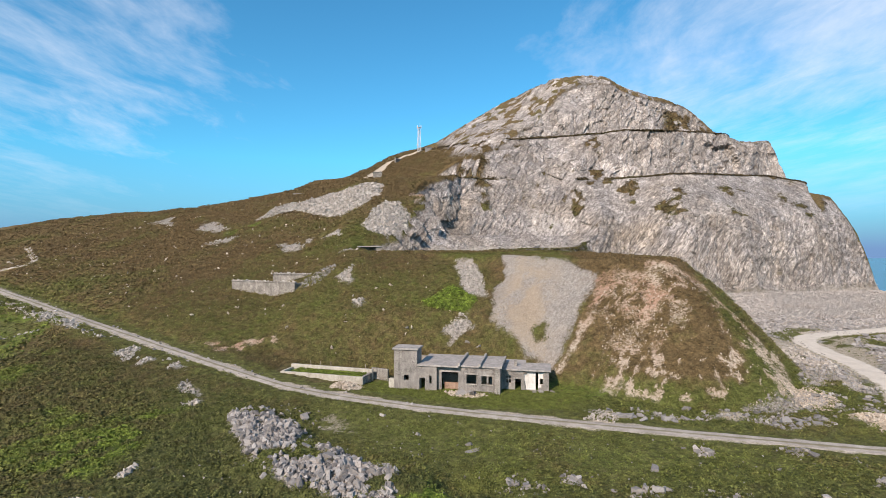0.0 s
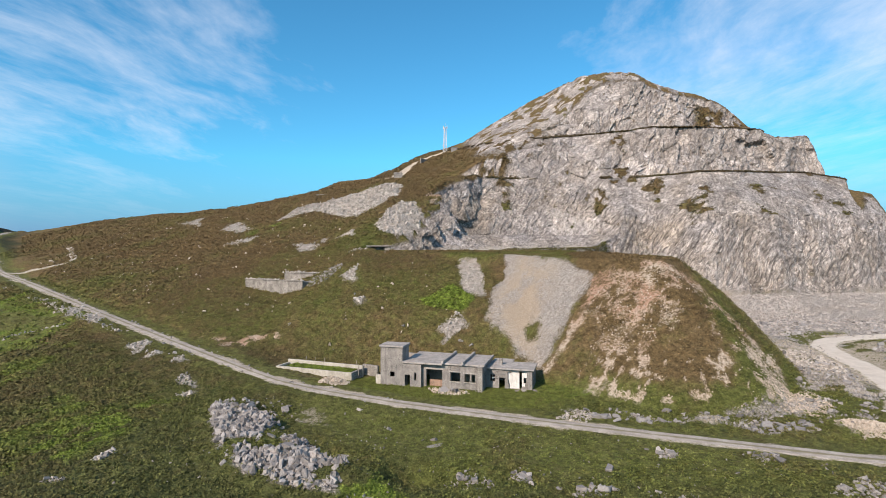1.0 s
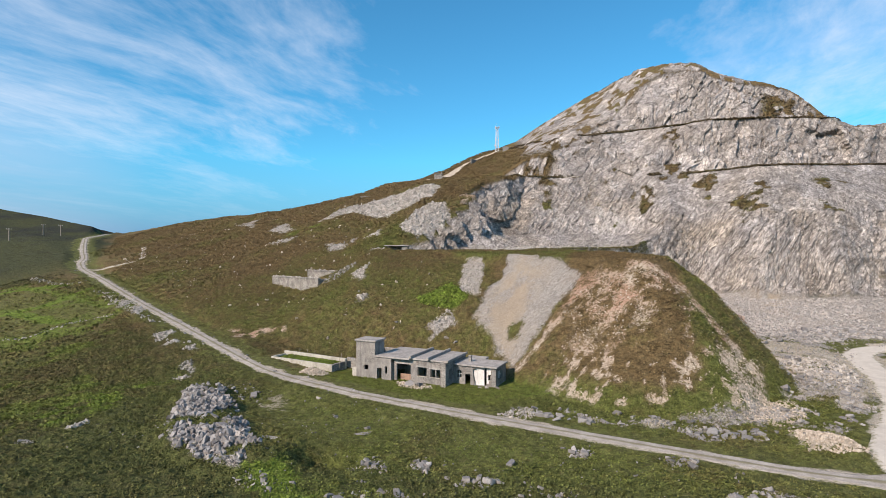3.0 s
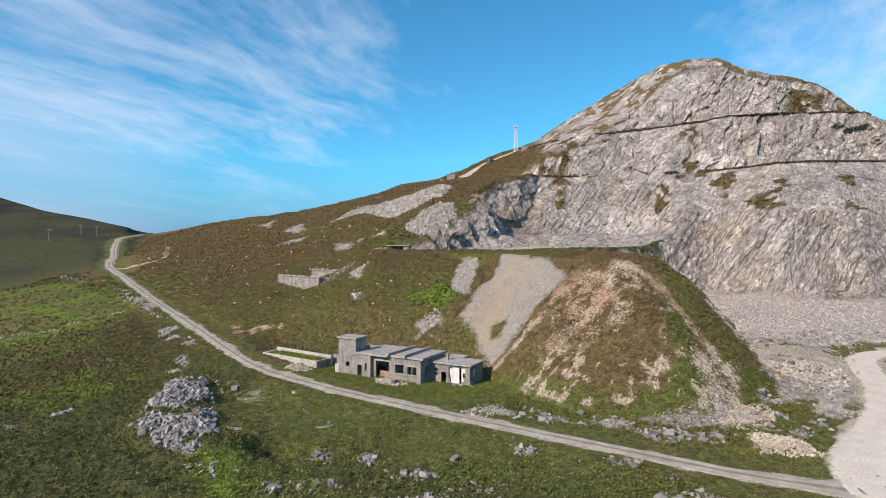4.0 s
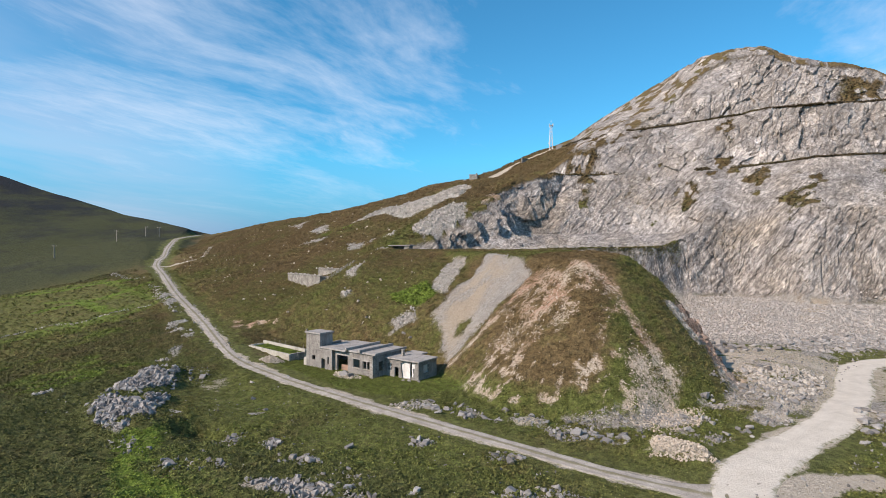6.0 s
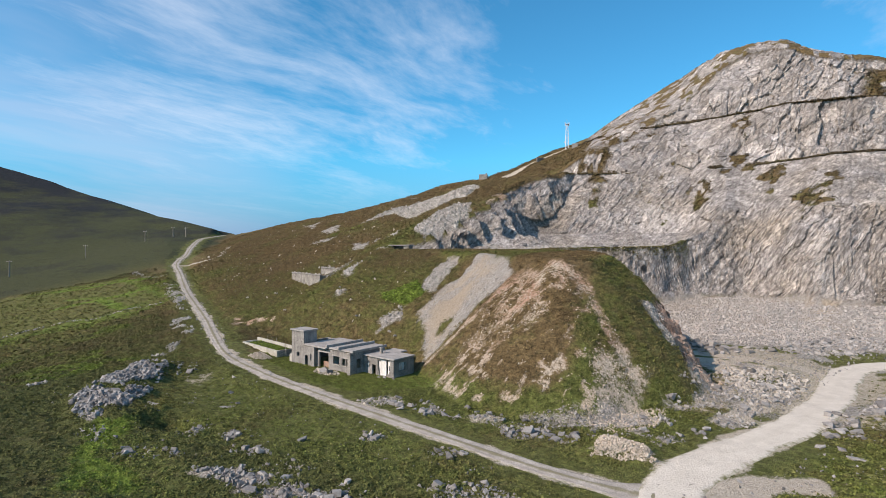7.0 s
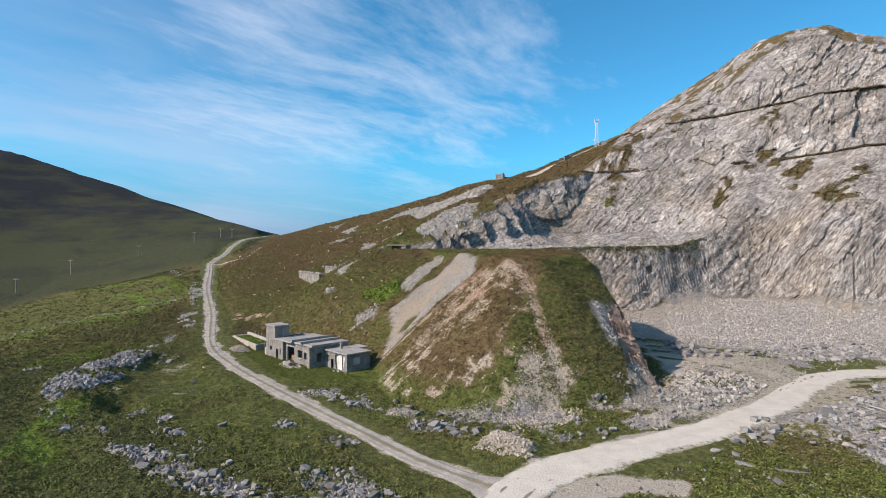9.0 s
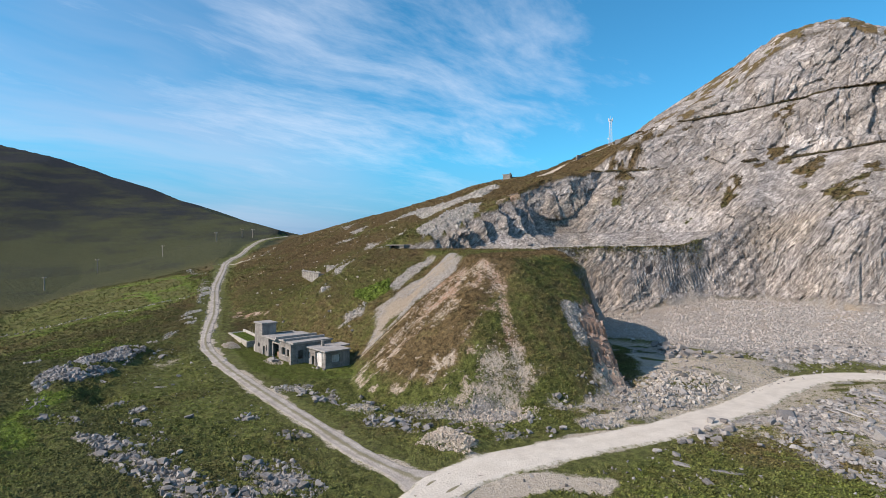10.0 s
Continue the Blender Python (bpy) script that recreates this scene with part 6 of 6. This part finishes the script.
# walled tank
tank = new("water_tank")
tank.matrix_world = pose(-27.5, 90.2, 0, 0, 0, math.degrees(math.atan2(-4.5, 14.6)))
tagged(tank, "long overgrown concrete water tank with green reeds", "tank")
TL, TW = 15.3, 3.9
part("front_wall", boxes((0, TL, 0, 0.45, -0.9, 1.42), bevel=0.05), mat_rim, tank, "stained pale concrete rim")
part("back_wall", boxes((-0.1, TL + 0.1, TW - 0.45, TW, -0.9, 1.95), bevel=0.05), mat_rim, tank, "higher pale back rim")
part("end_wall", boxes((0.003, 0.45, 0.453, TW - 0.453, -0.9, 1.44), bevel=0.04), mat_rim, tank)
part("end_wall", boxes((TL - 0.45, TL - 0.003, 0.453, TW - 0.453, -0.9, 1.44), bevel=0.04), mat_rubble, tank)
part("water", boxes((0.45, TL - 0.45, 0.45, TW - 0.45, -0.5, 1.15)), mat_pond, tank, "still dark green water")
rx_, ry_ = rng.uniform(1.8, TL - 0.8, 1500), rng.uniform(0.6, TW - 0.6, 1500)
pts = np.array([(tank.matrix_world @ Vector((a, b, 1.12)))[:] for a, b in zip(rx_, ry_)])
me, per = leaf_mesh("reeds", pts[:, 0], pts[:, 1], pts[:, 2], np.full(1500, 0.22), np.full(1500, 0.42), 6, np.full(1500, 0.13))
add_attr(me, "lush", np.full(1500 * per, 0.85))
for key in ("grass", "verd"):
    add_attr(me, key, np.full(1500 * per, 0.5))
add_attr(me, "moor", np.zeros(1500 * per))
me.materials.append(mat_plant)
tagged(new("reeds", me), "green reeds growing in the tank", "reeds", kind="stuff")


def post_mesh(height_):
    bm = bmesh.new()
    bmesh.ops.create_cone(bm, cap_ends=True, segments=8, radius1=0.065, radius2=0.05, depth=height_, matrix=Matrix.Translation((0, 0, height_ / 2)))
    return bm


for lx, ly in ((3.4, TW + 0.25), (5.3, TW + 0.25), (7.3, TW + 0.25), (13.9, TW + 0.25), (15.6, 1.8)):
    p = tank.matrix_world @ Vector((lx, ly, 0))
    tagged(part("fence_post", post_mesh(1.9), mat_wood, where=pose(p.x, p.y, max(float(ground_at(p.x, p.y)), 1.0) - 0.3, rng.normal(0, 3), rng.normal(0, 3), 0)), "weathered wooden post behind the tank", "fence post", "posts by the tank")
side = tagged(part("stone_wall", boxes((0, 3.3, 0, 0.5, -1.0, 1.9), bevel=0.06), mat_rubble, where=pose(-12.2, 90.6, 0, 0, 0, -26)), "low rough stone wall joining tank and tower", "wall")

# terraced retaining walls on the hillside
def terrace(x, y, az, length, z0, z1, back, label):
    root = new("retaining_wall")
    root.matrix_world = pose(x, y, 0, 0, 0, az)
    tagged(root, label, "retaining wall", "terrace walls")
    part("wall_face", boxes((0, length, 0, 0.6, z0, z1), bevel=0.08), mat_rubble, root)
    part("coping", boxes((-0.1, length + 0.1, -0.12, 0.75, z1 + 0.003, z1 + 0.2), bevel=0.04), mat_rubble, root, "rough stone coping")
    part("wall_return", boxes((length - 0.6, length - 0.01, 0.604, back, z0, z1 - 0.05), bevel=0.08), mat_rubble, root)
    part("terrace_top", boxes((0, length - 0.6, 0.61, back, z1 - 0.6, z1 - 0.12)), mat_ground, root)


terrace(-51.8, 131, math.degrees(math.atan2(-7.7, 17.6)), 19.2, 9.0, 14.1, 5.0, "long stone retaining wall with a flat top")
terrace(-42.5, 133.4, math.degrees(math.atan2(-3.6, 12.0)), 12.0, 11.0, 15.7, 2.5, "broken upper stone retaining wall")
for wx, wy, az_, ln, zt in ((-51.8, 131, -23.6, 19.2, 14.25), (-42.5, 133.4, -16.7, 12.0, 15.85)):
    s_ = rng.uniform(0, ln, 130)
    off_ = rng.normal(0.3, 0.35, 130)
    ca_, sa_ = math.cos(radians(az_)), math.sin(radians(az_))
    stones("wall_stones", wx + s_ * ca_ - off_ * sa_, wy + s_ * sa_ + off_ * ca_, sizes(130, 0.25, 0.8), mat_scree, "loose stones along the top of a retaining wall", "rubble", pz=np.full(130, zt))
spread("wall_spill", [(-34, 127), (-28, 131), (-25, 126), (-28, 121), (-33, 123)], 420, 0.25, 0.9, mat_stone, "stones spilled from the end of the terrace walls", "rubble")

# shelter on the bench
shelter = new("stone_shelter")
shelter.matrix_world = pose(-19.2, 141.6, 21.0, 0, 0, 8)
tagged(shelter, "open-fronted stone shelter with a flat concrete roof", "shelter")
part("back_wall", boxes((-3.0, 3.0, 1.9, 2.3, -2.5, 1.55)), mat_rubble, shelter)
part("side_wall", boxes((1.4, 3.0, -0.9, 1.896, -2.5, 1.55), bevel=0.05), mat_rubble, shelter, "thick stone end wall")
part("side_wall", boxes((-3.0, -2.5, 0.2, 1.896, -2.5, 1.55), bevel=0.05), mat_rubble, shelter)
part("roof", boxes((-3.5, 3.4, -1.3, 2.6, 1.553, 1.8), bevel=0.04), mat_slab, shelter, "flat concrete roof slab")

# hut on the skyline
hut = new("stone_hut")
hut.matrix_world = pose(-27.3, 222.5, float(ground_at(-27.3, 222.5)) - 0.3, 0, 0, 12)
tagged(hut, "small stone hut on the skyline", "hut")
part("hut_wall", boxes((-1.7, 1.7, -1.3, 1.3, -1.0, 2.2), bevel=0.05), mat_rubble, hut)
part("hut_roof", boxes((-1.9, 1.9, -1.5, 1.5, 2.203, 2.4), bevel=0.03), mat_slab, hut)
part("chimney", boxes((1.0, 1.5, -0.3, 0.3, 2.404, 3.1), bevel=0.03), mat_rubble, hut)
tagged(part("ruined_wall", boxes((0, 7, 0, 0.6, -1.0, 0.9), (5.2, 6.4, 0.61, 1.4, -1, 1.3), bevel=0.08), mat_rubble, where=pose(-61, 217, float(ground_at(-61, 217)), 0, 0, 10)), "low ruined stone wall on the ridge", "wall")

# lattice mast
MX, MY = -14.0, 313.0
MZ = float(ground_at(MX, MY))
mast = new("radio_mast")
mast.matrix_world = pose(MX, MY, MZ - 0.4, 0, 0, 20)
tagged(mast, "white steel lattice radio mast with antennas", "mast")


def bar(bm, a, b, r):
    a, b = Vector(a), Vector(b)
    d = b - a
    bmesh.ops.create_cone(bm, cap_ends=True, segments=6, radius1=r, radius2=r, depth=d.length, matrix=Matrix.Translation((a + b) / 2) @ d.to_track_quat("Z", "Y").to_matrix().to_4x4())


MH = 93.6 - MZ


def half(z):
    return 0.95 - 0.45 * z / MH


for sx in (-1, 1):
    for sy in (-1, 1):
        bm = bmesh.new()
        bar(bm, (sx * half(0), sy * half(0), 0), (sx * half(MH), sy * half(MH), MH), 0.11)
        part("mast_leg", bm, mat_steel, mast)
levels = np.linspace(0, MH, 9)
for za, zb in zip(levels[:-1], levels[1:]):
    bm = bmesh.new()
    a, b = half(za), half(zb)
    for (p, q_) in (((-a, -a), (b, -b)), ((a, -a), (b, b)), ((a, a), (-b, b)), ((-a, a), (-b, -b))):
        bar(bm, (*p, za), (*q_, zb), 0.06)
    for (p, q_) in (((-b, -b), (b, -b)), ((b, -b), (b, b)), ((b, b), (-b, b)), ((-b, b), (-b, -b))):
        bar(bm, (*p, zb), (*q_, zb), 0.06)
    part("mast_bracing", bm, mat_steel, mast)
part("platform", boxes((-0.9, 0.9, -0.9, 0.9, MH - 0.1, MH + 0.05)), mat_steel, mast)
for sx, sy in ((-1.1, -0.5), (1.1, -0.5), (0.9, 0.9), (-0.9, 0.9)):
    part("antenna_panel", boxes((sx - 0.16, sx + 0.16, sy - 0.1, sy + 0.1, MH - 0.9, MH + 1.0), bevel=0.04), mat_steel, mast, "upright white antenna panel")
bm = bmesh.new()
bmesh.ops.create_cone(bm, cap_ends=True, segments=16, radius1=0.5, radius2=0.5, depth=0.35, matrix=Matrix.Translation((-1.2, -0.6, MH * 0.28)) @ Matrix.Rotation(radians(90), 4, "X"))
part("dish_drum", bm, mat_steel, mast, "round white dish drum")
bm = bmesh.new()
bar(bm, (0, 0, MH), (0, 0, MH + 2.6), 0.05)
part("whip_aerial", bm, mat_steel, mast)
cabin = new("mast_cabin")
cabin.matrix_world = pose(MX + 5.5, MY - 3, float(ground_at(MX + 5.5, MY - 3)), 0, 0, 10)
tagged(cabin, "dark equipment cabin beside the mast", "cabin")
part("cabin_wall", boxes((-1.8, 1.8, -1.2, 1.2, -1.0, 1.7), bevel=0.03), mat_dark, cabin)
part("cabin_roof", boxes((-2.0, 2.0, -1.4, 1.4, 1.703, 1.9), bevel=0.03), mat_slab, cabin)
rw = new("ramp_wall")
rw.matrix_world = pose(-24, 300, float(ground_at(-24, 300)), 0, 0, 64)
tagged(rw, "low stone wall along the ramp to the mast", "wall")
part("wall_body", boxes((-5, 6, 0, 0.6, -2, 1.1), bevel=0.06), mat_rubble, rw)

# line of poles across the valley
for x, y, h_ in ((-213, 107, 6.6), (-247, 142, 8.0), (-253, 181, 7.0), (-262, 222, 6.8), (-268, 246, 6.5), (-259, 249, 6.5)):
    z_ = float(ground_at(x, y))
    pole = new("utility_pole")
    pole.matrix_world = pose(x, y, z_ - 0.5, 0, 0, 40)
    tagged(pole, "wooden utility pole with a crossarm on the moor", "utility pole", "pole line")
    bm = bmesh.new()
    bmesh.ops.create_cone(bm, cap_ends=True, segments=8, radius1=0.27, radius2=0.2, depth=h_ + 0.5, matrix=Matrix.Translation((0, 0, (h_ + 0.5) / 2)))
    part("pole_shaft", bm, mat_wood, pole)
    part("crossarm", boxes((-1.1, 1.1, -0.2, -0.06, h_ - 0.1, h_ + 0.12)), mat_wood, pole)
    for ix in (-0.95, 0.0, 0.95):
        part("insulator", boxes((ix - 0.07, ix + 0.07, -0.2, -0.06, h_ + 0.123, h_ + 0.36)), mat_steel, pole)
for x, y in ((-7, 104), (4.5, 99.5), (6.5, 98.5)):
    boulder(x, y, 1.0, "pale boulder on the heather slope", "slope boulders")
